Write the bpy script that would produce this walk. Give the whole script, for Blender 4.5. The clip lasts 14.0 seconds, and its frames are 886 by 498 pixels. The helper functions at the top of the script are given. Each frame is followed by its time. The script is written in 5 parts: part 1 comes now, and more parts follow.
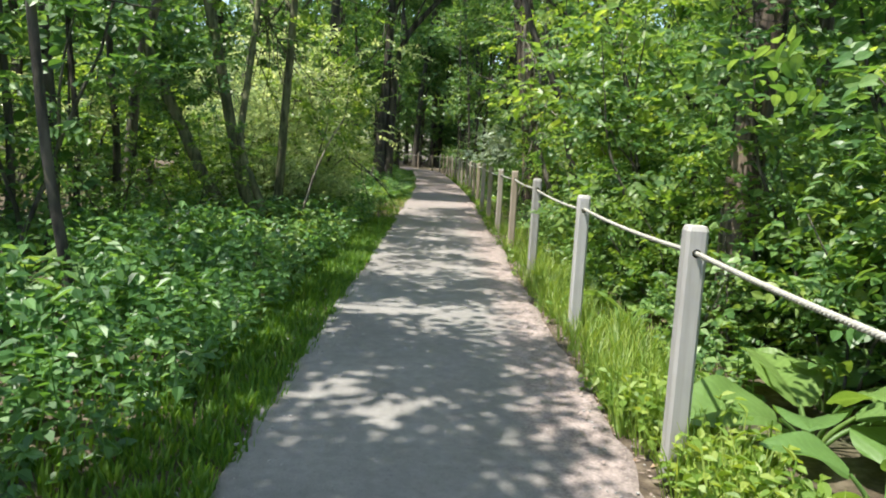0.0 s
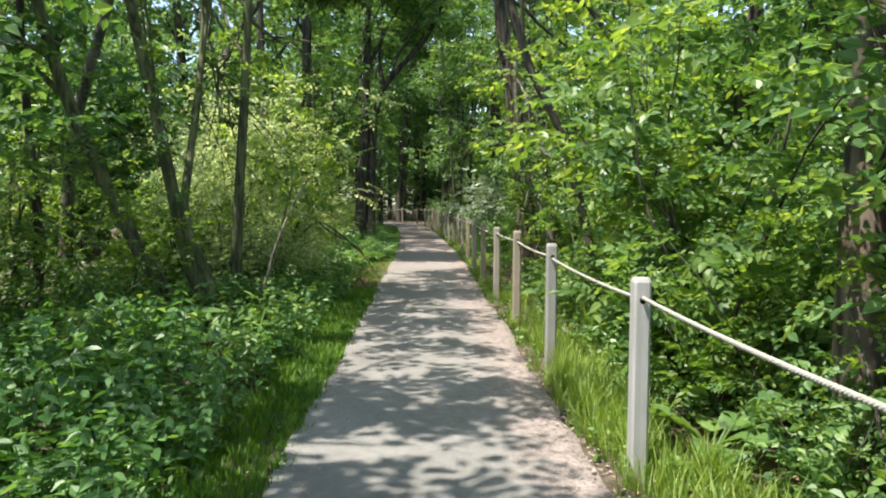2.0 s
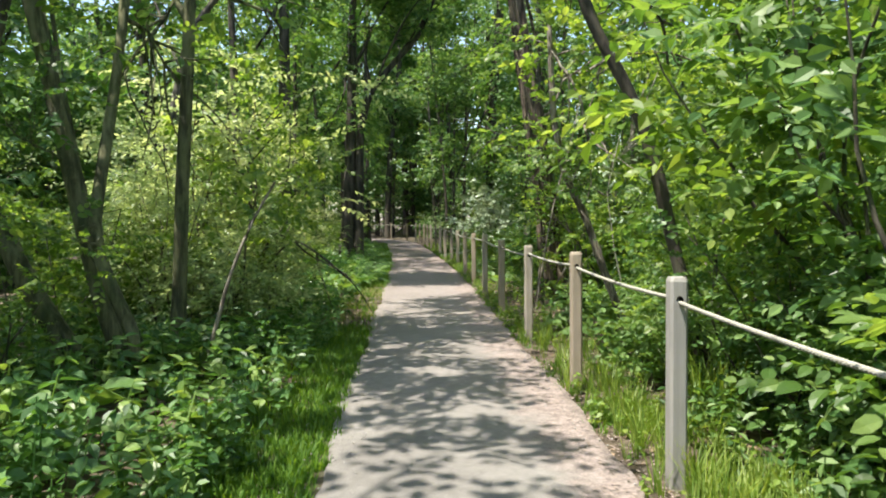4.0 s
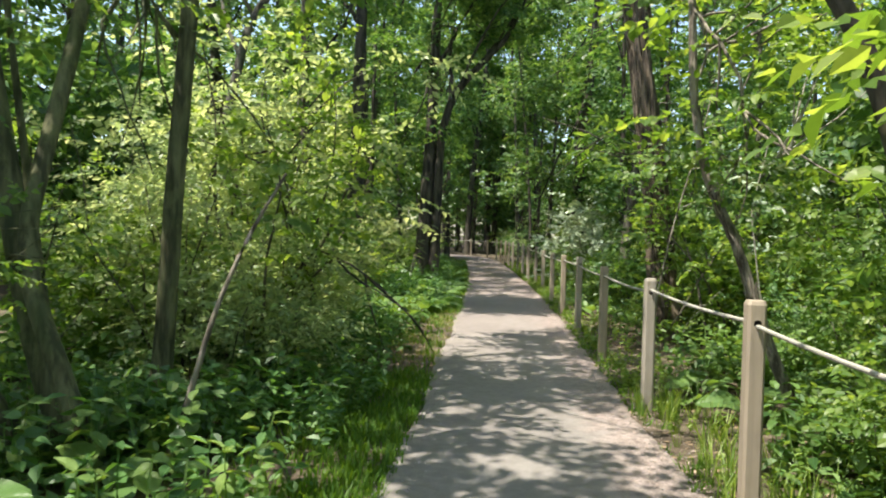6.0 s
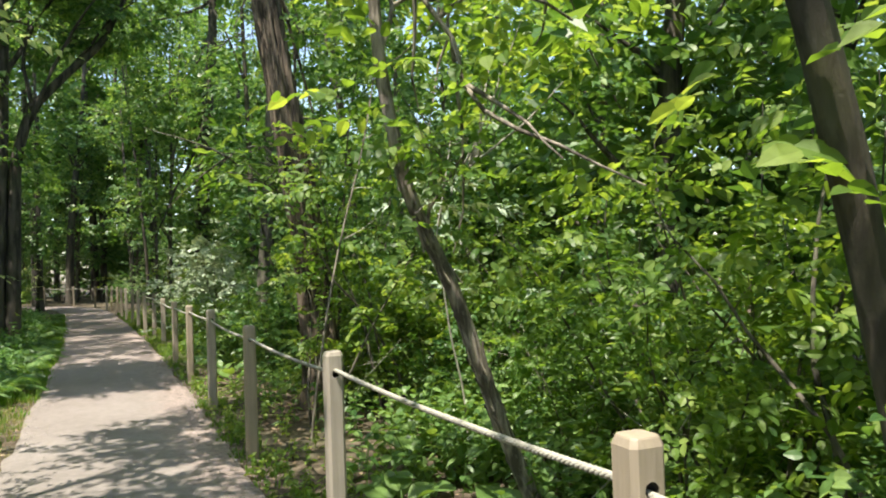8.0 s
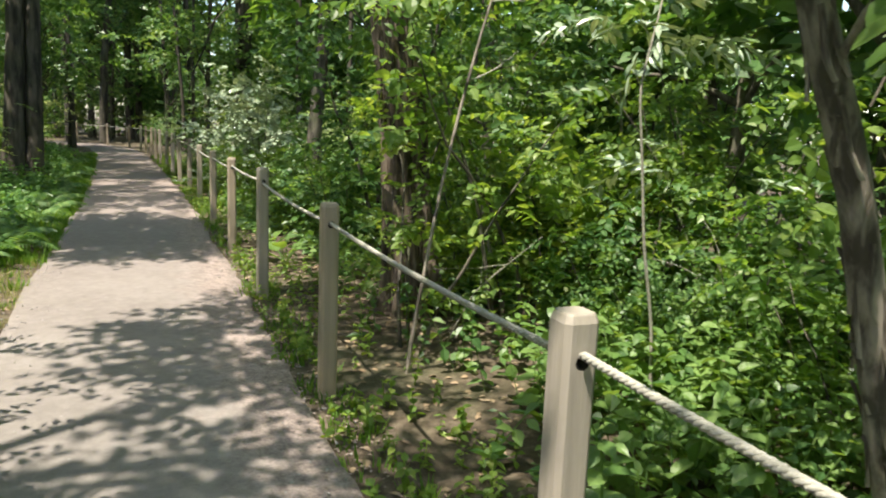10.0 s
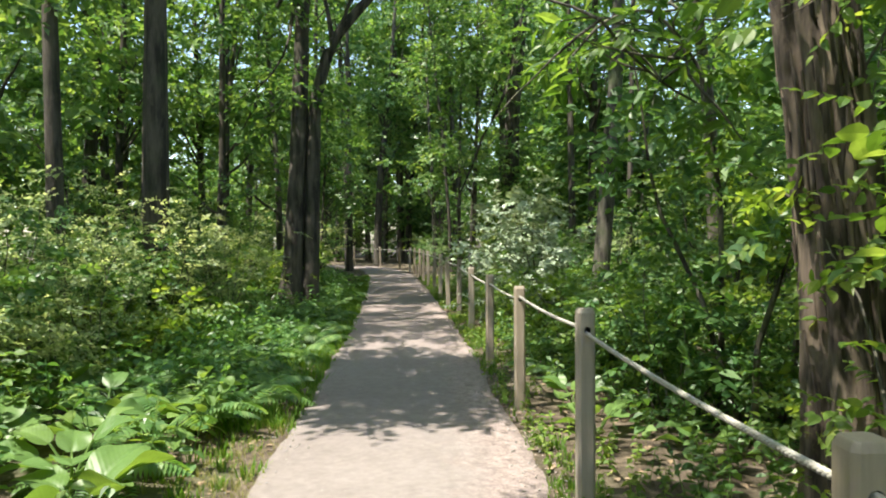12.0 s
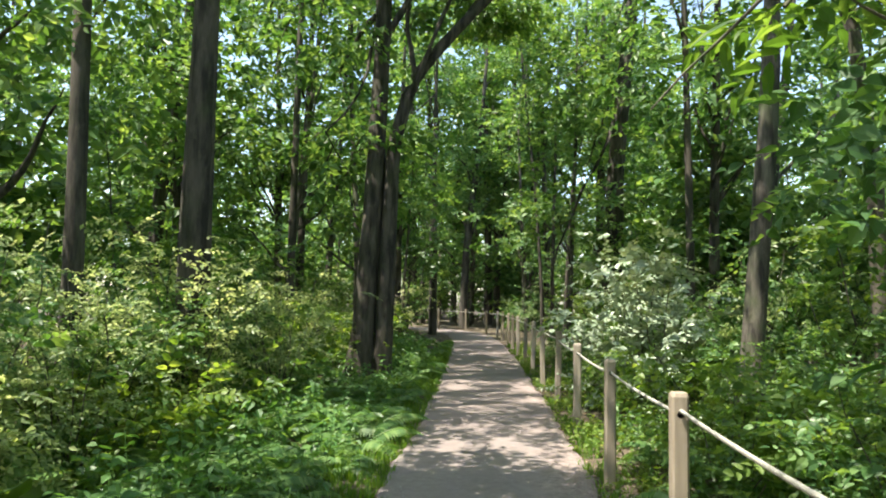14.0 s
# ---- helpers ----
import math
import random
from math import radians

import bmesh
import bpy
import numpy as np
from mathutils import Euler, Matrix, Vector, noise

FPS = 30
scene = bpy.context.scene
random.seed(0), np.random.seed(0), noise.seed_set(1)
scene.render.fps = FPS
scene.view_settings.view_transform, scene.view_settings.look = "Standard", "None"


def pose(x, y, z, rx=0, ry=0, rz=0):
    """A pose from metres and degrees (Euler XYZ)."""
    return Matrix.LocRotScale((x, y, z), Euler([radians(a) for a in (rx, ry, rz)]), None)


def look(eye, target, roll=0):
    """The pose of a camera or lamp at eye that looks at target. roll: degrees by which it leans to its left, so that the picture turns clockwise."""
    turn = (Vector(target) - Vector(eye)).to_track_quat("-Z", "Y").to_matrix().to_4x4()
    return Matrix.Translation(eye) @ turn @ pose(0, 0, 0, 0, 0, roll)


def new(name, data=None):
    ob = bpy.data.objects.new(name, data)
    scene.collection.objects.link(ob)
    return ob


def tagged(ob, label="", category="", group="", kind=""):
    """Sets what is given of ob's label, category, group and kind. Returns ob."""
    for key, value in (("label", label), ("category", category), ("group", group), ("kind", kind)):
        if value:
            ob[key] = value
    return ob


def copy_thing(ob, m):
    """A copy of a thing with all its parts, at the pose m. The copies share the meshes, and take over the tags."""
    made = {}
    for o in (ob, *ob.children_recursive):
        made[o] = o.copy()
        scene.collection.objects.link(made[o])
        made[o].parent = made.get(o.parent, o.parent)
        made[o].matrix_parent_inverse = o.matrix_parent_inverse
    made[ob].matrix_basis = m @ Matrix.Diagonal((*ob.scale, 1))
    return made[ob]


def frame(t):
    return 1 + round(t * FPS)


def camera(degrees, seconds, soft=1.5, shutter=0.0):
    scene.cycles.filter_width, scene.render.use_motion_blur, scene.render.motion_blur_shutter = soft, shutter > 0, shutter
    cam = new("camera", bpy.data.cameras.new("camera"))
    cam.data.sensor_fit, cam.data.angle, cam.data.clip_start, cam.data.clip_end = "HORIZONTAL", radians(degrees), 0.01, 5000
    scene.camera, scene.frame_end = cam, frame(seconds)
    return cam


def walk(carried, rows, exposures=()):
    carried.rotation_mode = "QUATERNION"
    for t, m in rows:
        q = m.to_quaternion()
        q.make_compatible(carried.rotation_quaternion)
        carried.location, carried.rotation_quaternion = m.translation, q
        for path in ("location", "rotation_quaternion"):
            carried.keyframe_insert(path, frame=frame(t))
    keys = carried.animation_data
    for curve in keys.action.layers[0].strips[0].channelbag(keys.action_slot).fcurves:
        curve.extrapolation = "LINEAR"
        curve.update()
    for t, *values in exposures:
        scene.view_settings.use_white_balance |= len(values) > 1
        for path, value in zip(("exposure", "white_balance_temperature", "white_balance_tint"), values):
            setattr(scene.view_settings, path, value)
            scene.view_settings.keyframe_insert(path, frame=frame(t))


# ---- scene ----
cam = camera(62.8, 14.0, 1.95, 0.1)
PATH = [
    (0, (0.158, 0.922, 1.366), (0.181, 2.904, 1.098), 3.1),
    (0.5, (0.263, 1.278, 1.421), (0.286, 3.265, 1.195), 3.0),
    (1, (0.209, 1.72, 1.441), (0.204, 3.712, 1.273), 1.9),
    (1.5, (0.226, 2.197, 1.463), (0.233, 4.192, 1.325), 1.1),
    (2, (0.144, 2.738, 1.475), (0.197, 4.733, 1.346), 0.3),
    (2.2, (0.092, 2.957, 1.472), (0.172, 4.952, 1.344), -0.1),
    (4.3, (-0.176, 5.721, 1.436), (-0.087, 7.717, 1.352), -0.6),
    (4.5, (-0.222, 5.929, 1.441), (-0.196, 7.927, 1.358), -0.6),
    (5, (-0.25, 6.435, 1.425), (-0.522, 8.415, 1.344), 0.1),
    (5.5, (-0.169, 6.982, 1.431), (-0.501, 8.952, 1.337), 0.3),
    (6, (-0.088, 7.55, 1.441), (-0.22, 9.545, 1.395), 1.5),
    (6.5, (0.033, 8.186, 1.459), (0.17, 10.181, 1.409), 1.0),
    (7, (0.056, 8.824, 1.479), (0.596, 10.75, 1.503), 1.0),
    (7.2, (0.1, 9.066, 1.489), (0.79, 10.941, 1.576), 1.4),
    (9.3, (0.219, 11.465, 1.578), (1.122, 13.232, 1.325), -0.7),
    (9.5, (0.246, 11.705, 1.549), (1.133, 13.467, 1.218), 0.7),
    (10, (0.324, 12.324, 1.508), (1.081, 14.147, 1.182), 2.4),
    (10.5, (0.318, 12.957, 1.518), (0.801, 14.874, 1.215), 1.2),
    (11, (0.364, 13.556, 1.52), (0.608, 15.534, 1.361), -0.0),
    (11.5, (0.327, 14.185, 1.494), (0.515, 16.174, 1.424), 0.1),
    (12, (0.319, 14.72, 1.505), (0.404, 16.718, 1.476), -0.3),
    (12.5, (0.297, 15.369, 1.509), (0.346, 17.368, 1.485), 0.2),
    (13, (0.299, 15.905, 1.522), (0.326, 17.905, 1.534), -0.2),
    (13.5, (0.322, 16.485, 1.536), (0.202, 18.48, 1.614), 0.2),
    (14, (0.291, 17.035, 1.56), (0.134, 19.024, 1.698), 1.0),
]
walk(cam, [(t, look(eye, target, roll)) for t, eye, target, roll in PATH], [(0.0, 1.33, 6750, 10), (2.2, 1.33, 6850, 10), (4.3, 1.36, 7000, 10), (9.3, 1.36, 7250, 10), (10.2, 1.36, 7250, 10), (10.8, 1.35, 7050, 10), (11.6, 1.4, 7000, 10), (12.1, 1.55, 7000, 10), (12.6, 1.55, 7000, 10), (13.2, 1.5, 7050, 10), (14.0, 1.68, 7100, 10)])

# ---------------------------------------------------------------- world and sun
SUN_DIR = Vector((-0.36, -0.2, 1.0)).normalized()   # from the ground towards the sun
world = bpy.data.worlds.new("sky")
scene.world = world
world.use_nodes = True
wn = world.node_tree
sky = wn.nodes.new("ShaderNodeTexSky")
sky.sky_type = "NISHITA"
sky.sun_disc = False
sky.sun_elevation = math.asin(SUN_DIR.z)
sky.sun_rotation = math.atan2(SUN_DIR.x, SUN_DIR.y)
wn.nodes["Background"].inputs["Strength"].default_value = 0.15
wn.links.new(sky.outputs[0], wn.nodes["Background"].inputs["Color"])
sun = new("sun", bpy.data.lights.new("sun", "SUN"))
sun.data.energy, sun.data.angle, sun.data.color = 4.2, radians(0.55), (1.0, 0.97, 0.91)
sun.matrix_world = look((0, 0, 30), Vector((0, 0, 30)) - SUN_DIR)

# ---------------------------------------------------------------- materials


def material(name):
    m = bpy.data.materials.new(name)
    m.use_nodes = True
    t = m.node_tree
    b = t.nodes["Principled BSDF"]
    return m, t, b


def node(t, kind, **values):
    n = t.nodes.new(kind)
    for key, v in values.items():
        n.inputs[key].default_value = v
    return n


def ramp(t, source, stops):
    r = t.nodes.new("ShaderNodeValToRGB")
    e = r.color_ramp.elements
    while len(e) < len(stops):
        e.new(0.5)
    for el, (p, c) in zip(e, stops):
        el.position, el.color = p, (*c, 1)
    t.links.new(source, r.inputs[0])
    return r


def mixed(t, fac, a, b, mode="MIX"):
    n = t.nodes.new("ShaderNodeMix")
    n.data_type, n.blend_type = "RGBA", mode
    for sock, v in ((n.inputs[0], fac), (n.inputs[6], a), (n.inputs[7], b)):
        if isinstance(v, (int, float)):
            sock.default_value = v
        elif isinstance(v, tuple):
            sock.default_value = (*v, 1)
        else:
            t.links.new(v, sock)
    return n.outputs[2]


def noise_tex(t, scale, detail=4.0, rough=0.6, vec=None, stretch=None):
    n = node(t, "ShaderNodeTexNoise", Scale=scale, Detail=detail, Roughness=rough)
    if vec is None:
        vec = t.nodes.new("ShaderNodeTexCoord").outputs["Object"]
    if stretch:
        mp = t.nodes.new("ShaderNodeMapping")
        mp.inputs["Scale"].default_value = stretch
        t.links.new(vec, mp.inputs[0])
        vec = mp.outputs[0]
    t.links.new(vec, n.inputs["Vector"])
    return n.outputs["Fac"]


def bump(t, bsdf, height, strength=0.4, distance=0.02):
    n = node(t, "ShaderNodeBump", Strength=strength, Distance=distance)
    t.links.new(height, n.inputs["Height"])
    t.links.new(n.outputs[0], bsdf.inputs["Normal"])


def leaf_material(name, dark, mid, light, gloss=0.42, trans=0.45, glow=1.5, warm=0.4):
    """Foliage: each leaf has its own shade, lets light through and shines a little."""
    m, t, b = material(name)
    geo = t.nodes.new("ShaderNodeNewGeometry")
    col = ramp(t, geo.outputs["Random Per Island"], [(0.0, dark), (0.5, mid), (1.0, light)]).outputs[0]
    info = t.nodes.new("ShaderNodeObjectInfo")
    shade = ramp(t, info.outputs["Random"], [(0.0, (0.78, 0.86, 0.8)), (1.0, (1.2, 1.12, 0.95))]).outputs[0]
    col = mixed(t, 1.0, col, shade, "MULTIPLY")
    blotch = noise_tex(t, 45.0, 3.0)
    col = mixed(t, 0.35, col, mixed(t, blotch, (0.35, 0.4, 0.3), (1.4, 1.4, 1.3)), "MULTIPLY")
    t.links.new(col, b.inputs["Base Color"])
    b.inputs["Roughness"].default_value = gloss
    b.inputs["Specular IOR Level"].default_value = 0.5
    tr = t.nodes.new("ShaderNodeBsdfTranslucent")
    t.links.new(mixed(t, 1.0, col, (glow * 1.08, glow, glow * warm), "MULTIPLY"), tr.inputs["Color"])
    mx = t.nodes.new("ShaderNodeMixShader")
    mx.inputs[0].default_value = trans
    t.links.new(b.outputs[0], mx.inputs[1])
    t.links.new(tr.outputs[0], mx.inputs[2])
    t.links.new(mx.outputs[0], t.nodes["Material Output"].inputs["Surface"])
    return m


def bark_material(name, dark, light, moss=0.0, furrow=9.0):
    m, t, b = material(name)
    fine = noise_tex(t, 30.0, 6.0, 0.7, stretch=(1, 1, 0.25))
    plates = noise_tex(t, furrow, 4.0, 0.6, stretch=(1, 1, 0.16))
    col = ramp(t, plates, [(0.4, dark), (0.6, light)]).outputs[0]
    col = mixed(t, 0.5, col, mixed(t, fine, (0.3, 0.3, 0.3), (1.5, 1.5, 1.5)), "MULTIPLY")
    if moss:
        patch = ramp(t, noise_tex(t, 2.2, 3.0), [(0.5, (0, 0, 0)), (0.7, (moss, moss, moss))]).outputs[0]
        col = mixed(t, patch, col, (0.06, 0.085, 0.03))
    # pale lichen and scars
    scar = ramp(t, noise_tex(t, 7.0, 6.0, 0.7, stretch=(1, 1, 0.5)), [(0.56, (0, 0, 0)), (0.66, (0.38, 0.38, 0.38))]).outputs[0]
    col = mixed(t, scar, col, mixed(t, 0.6, col, (light[0] * 2.0, light[1] * 2.0, light[2] * 1.9)))
    t.links.new(col, b.inputs["Base Color"])
    b.inputs["Roughness"].default_value = 0.9
    bump(t, b, mixed(t, 0.4, plates, fine), 0.8, 0.03)
    return m


def ground_material():
    m, t, b = material("forest_soil")
    big, mid, fine = noise_tex(t, 0.7, 4), noise_tex(t, 9.0, 6, 0.7), noise_tex(t, 60.0, 5, 0.75)
    litter = ramp(t, mid, [(0.35, (0.045, 0.032, 0.02)), (0.5, (0.1, 0.075, 0.048)), (0.72, (0.23, 0.185, 0.135))]).outputs[0]
    moss = ramp(t, fine, [(0.3, (0.025, 0.045, 0.012)), (0.7, (0.07, 0.12, 0.03))]).outputs[0]
    patch = ramp(t, big, [(0.5, (0, 0, 0)), (0.75, (0.6, 0.6, 0.6))]).outputs[0]
    col = mixed(t, patch, litter, moss)
    t.links.new(mixed(t, 0.5, col, mixed(t, fine, (0.4, 0.4, 0.4), (1.5, 1.5, 1.5)), "MULTIPLY"), b.inputs["Base Color"])
    b.inputs["Roughness"].default_value = 0.95
    bump(t, b, mixed(t, 0.5, mid, fine), 0.9, 0.04)
    return m


def path_material():
    m, t, b = material("stone_dust")
    big, mid = noise_tex(t, 0.9, 5, 0.65), noise_tex(t, 14.0, 6, 0.7)
    fine, grit = noise_tex(t, 170.0, 3, 0.8), noise_tex(t, 52.0, 4, 0.75)
    col = ramp(t, big, [(0.3, (0.172, 0.168, 0.158)), (0.7, (0.262, 0.256, 0.242))]).outputs[0]
    col = mixed(t, 0.7, col, mixed(t, mid, (0.42, 0.4, 0.38), (1.5, 1.48, 1.46)), "MULTIPLY")
    col = mixed(t, 0.55, col, mixed(t, fine, (0.25, 0.25, 0.25), (1.7, 1.7, 1.7)), "MULTIPLY")
    # dark stones and pale chips in the dust
    col = mixed(t, ramp(t, grit, [(0.3, (0.75, 0.75, 0.75)), (0.4, (0, 0, 0))]).outputs[0], col, (0.075, 0.07, 0.068))
    col = mixed(t, ramp(t, grit, [(0.64, (0, 0, 0)), (0.72, (0.7, 0.7, 0.7))]).outputs[0], col, (0.46, 0.43, 0.4))
    # browner with trodden soil deeper in the wood
    sep = t.nodes.new("ShaderNodeSeparateXYZ")
    t.links.new(t.nodes.new("ShaderNodeTexCoord").outputs["Object"], sep.inputs[0])
    far = node(t, "ShaderNodeMapRange")
    far.inputs["From Min"].default_value, far.inputs["From Max"].default_value = 7.0, 28.0
    far.inputs["To Max"].default_value = 0.75
    t.links.new(sep.outputs["Y"], far.inputs["Value"])
    soil = mixed(t, mid, (0.15, 0.108, 0.098), (0.345, 0.275, 0.256))
    col = mixed(t, far.outputs[0], col, soil)
    # pinkish crumbled bark along the fence side
    ragged = node(t, "ShaderNodeMath")
    ragged.operation = "MULTIPLY_ADD"
    t.links.new(noise_tex(t, 3.2, 5, 0.7), ragged.inputs[0])
    ragged.inputs[1].default_value = 0.9
    t.links.new(sep.outputs["X"], ragged.inputs[2])
    edge = node(t, "ShaderNodeMapRange")
    edge.inputs["From Min"].default_value, edge.inputs["From Max"].default_value = 1.03, 1.3
    edge.inputs["To Max"].default_value = 0.8
    t.links.new(ragged.outputs[0], edge.inputs["Value"])
    crumbs = ramp(t, mixed(t, 0.5, grit, mid), [(0.36, (0.1, 0.075, 0.066)), (0.5, (0.27, 0.215, 0.195)), (0.64, (0.46, 0.38, 0.35))]).outputs[0]
    col = mixed(t, edge.outputs[0], col, crumbs)
    t.links.new(col, b.inputs["Base Color"])
    b.inputs["Roughness"].default_value = 0.92
    bump(t, b, mixed(t, 0.5, mid, mixed(t, 0.5, fine, grit)), 0.9, 0.02)
    return m


def post_material(name, low, mid, high):
    m, t, b = material(name)
    grain = noise_tex(t, 26.0, 6, 0.7, stretch=(1, 1, 0.06))
    info = t.nodes.new("ShaderNodeObjectInfo")
    tone = ramp(t, info.outputs["Random"], [(0.0, low), (0.5, mid), (1.0, high)]).outputs[0]
    stain = noise_tex(t, 3.5, 5, 0.6)
    col = mixed(t, 0.55, tone, mixed(t, grain, (0.3, 0.3, 0.3), (1.6, 1.6, 1.6)), "MULTIPLY")
    col = mixed(t, 0.5, col, mixed(t, stain, (0.55, 0.58, 0.55), (1.35, 1.3, 1.25)), "MULTIPLY")
    t.links.new(col, b.inputs["Base Color"])
    b.inputs["Roughness"].default_value = 0.65
    bump(t, b, grain, 0.5, 0.006)
    return m


def plain_material(name, a, c, scale=25.0, rough=0.85):
    m, t, b = material(name)
    n = noise_tex(t, scale, 5, 0.7)
    t.links.new(ramp(t, n, [(0.3, a), (0.7, c)]).outputs[0], b.inputs["Base Color"])
    b.inputs["Roughness"].default_value = rough
    bump(t, b, n, 0.4, 0.01)
    return m


M_SOIL, M_PATH = ground_material(), path_material()
M_POST = post_material("weathered_post", (0.27, 0.235, 0.20), (0.36, 0.29, 0.21), (0.34, 0.31, 0.275))
M_POST_GREY = post_material("silvered_post", (0.3, 0.29, 0.275), (0.36, 0.35, 0.335), (0.42, 0.41, 0.4))
M_ROPE = plain_material("rope_fibre", (0.25, 0.24, 0.2), (0.46, 0.445, 0.39), 90.0)
# walls of the rope hole, coloured near-black for the shade inside it
M_HOLE = plain_material("dark_hole_wall", (0.03, 0.025, 0.02), (0.07, 0.06, 0.05))
M_STONE = plain_material("pebble_stone", (0.2, 0.19, 0.18), (0.42, 0.4, 0.37), 12.0)
M_LITTER = plain_material("dry_leaf", (0.16, 0.1, 0.055), (0.38, 0.29, 0.19), 6.0)
M_CRUMB = plain_material("bark_crumb", (0.2, 0.15, 0.125), (0.42, 0.34, 0.3), 8.0)
M_BARK = bark_material("grey_bark", (0.035, 0.03, 0.024), (0.15, 0.132, 0.104), 0.75)
M_BARK_DARK = bark_material("dark_bark", (0.022, 0.019, 0.015), (0.1, 0.085, 0.068), 0.3, 7.0)
M_BARK_OLIVE = bark_material("olive_bark", (0.05, 0.053, 0.025), (0.175, 0.178, 0.09), 0.85, 14.0)
M_BARK_RED = bark_material("shaggy_bark", (0.03, 0.022, 0.017), (0.19, 0.145, 0.11), 0.15, 12.0)
M_BARK_TORN = bark_material("torn_bark", (0.075, 0.062, 0.05), (0.31, 0.27, 0.222), 0.2, 20.0)
M_TWIG = plain_material("pale_twig", (0.22, 0.2, 0.16), (0.4, 0.38, 0.32), 30.0)
M_LEAF = leaf_material("maple_leaf", (0.048, 0.118, 0.042), (0.092, 0.195, 0.066), (0.22, 0.34, 0.14))
M_LEAF_FAR = leaf_material("canopy_leaf", (0.05, 0.13, 0.05), (0.11, 0.222, 0.084), (0.24, 0.36, 0.165))
M_LEAF_BRIGHT = leaf_material("young_leaf", (0.075, 0.155, 0.04), (0.135, 0.24, 0.06), (0.27, 0.37, 0.13), 0.42, 0.55, 1.5)
M_LEAF_GREY = leaf_material("willow_leaf", (0.19, 0.27, 0.14), (0.31, 0.4, 0.22), (0.46, 0.53, 0.35), 0.42, 0.52, 1.6, 0.7)
M_LEAF_PALE = leaf_material("silvery_leaf", (0.2, 0.27, 0.2), (0.33, 0.41, 0.32), (0.48, 0.55, 0.46), 0.35, 0.15, 1.0)
M_HERB = leaf_material("herb_leaf", (0.046, 0.122, 0.042), (0.082, 0.195, 0.07), (0.165, 0.31, 0.13))
M_COVER = leaf_material("moss_grass", (0.062, 0.15, 0.024), (0.1, 0.212, 0.032), (0.17, 0.29, 0.046), 0.6)
M_GRASS = leaf_material("grass_blade", (0.095, 0.185, 0.035), (0.165, 0.27, 0.055), (0.3, 0.385, 0.11), 0.5)
M_DRY = leaf_material("dry_grass_blade", (0.2, 0.22, 0.07), (0.3, 0.3, 0.11), (0.42, 0.39, 0.2), 0.6, 0.3)
M_FERN = leaf_material("fern_frond", (0.068, 0.16, 0.055), (0.12, 0.24, 0.085), (0.22, 0.34, 0.14), 0.45)
M_CABBAGE = leaf_material("cabbage_leaf", (0.085, 0.17, 0.05), (0.135, 0.24, 0.078), (0.205, 0.315, 0.115), 0.42, 0.38)


def add_veins(m):
    """Side veins that slant from the rib to the margin."""
    t = m.node_tree
    b = t.nodes["Principled BSDF"]
    sep = t.nodes.new("ShaderNodeSeparateXYZ")
    t.links.new(t.nodes.new("ShaderNodeTexCoord").outputs["Object"], sep.inputs[0])
    side = t.nodes.new("ShaderNodeMath")
    side.operation = "ABSOLUTE"
    t.links.new(sep.outputs["X"], side.inputs[0])
    slant = t.nodes.new("ShaderNodeMath")
    slant.operation = "MULTIPLY_ADD"
    slant.inputs[1].default_value = -0.9
    t.links.new(side.outputs[0], slant.inputs[0])
    t.links.new(sep.outputs["Y"], slant.inputs[2])
    vec = t.nodes.new("ShaderNodeCombineXYZ")
    t.links.new(slant.outputs[0], vec.inputs["Y"])
    wave = node(t, "ShaderNodeTexWave", Scale=8.0, Distortion=1.2)
    wave.bands_direction = "Y"
    t.links.new(vec.outputs[0], wave.inputs["Vector"])
    old = b.inputs["Base Color"].links[0].from_socket
    vein = ramp(t, wave.outputs["Fac"], [(0.0, (0.93, 0.94, 0.9)), (0.8, (1.0, 1.0, 0.98)), (1.0, (1.1, 1.08, 1.06))]).outputs[0]
    t.links.new(mixed(t, 1.0, old, vein, "MULTIPLY"), b.inputs["Base Color"])
    bump(t, b, wave.outputs["Fac"], 0.12, 0.006)


add_veins(M_CABBAGE)

# ---------------------------------------------------------------- mesh helpers
RNG = np.random.default_rng(7)


def mesh_of(name, verts, quads, mat, smooth=False):
    """A mesh from an array of corners and an array of four-cornered faces."""
    me = bpy.data.meshes.new(name)
    verts, quads = np.asarray(verts, np.float32).reshape(-1, 3), np.asarray(quads, np.int32).reshape(-1, 4)
    me.vertices.add(len(verts))
    me.vertices.foreach_set("co", verts.ravel())
    me.loops.add(quads.size)
    me.loops.foreach_set("vertex_index", quads.ravel())
    me.polygons.add(len(quads))
    me.polygons.foreach_set("loop_start", np.arange(0, quads.size, 4, dtype=np.int32))
    me.polygons.foreach_set("use_smooth", np.full(len(quads), smooth))
    me.update(calc_edges=True)
    me.materials.append(mat)
    return me


def thing(name, label, category, group="", at=(0, 0, 0), rz=0.0, size=1.0, kind=""):
    ob = new(name)
    ob.empty_display_size = 0.2
    ob.matrix_basis = pose(*at, 0, 0, rz) @ Matrix.Scale(size, 4)
    return tagged(ob, label, category, group, kind)


def part(name, me, parent, label=""):
    ob = new(name, me)
    ob.parent = parent
    return tagged(ob, label)


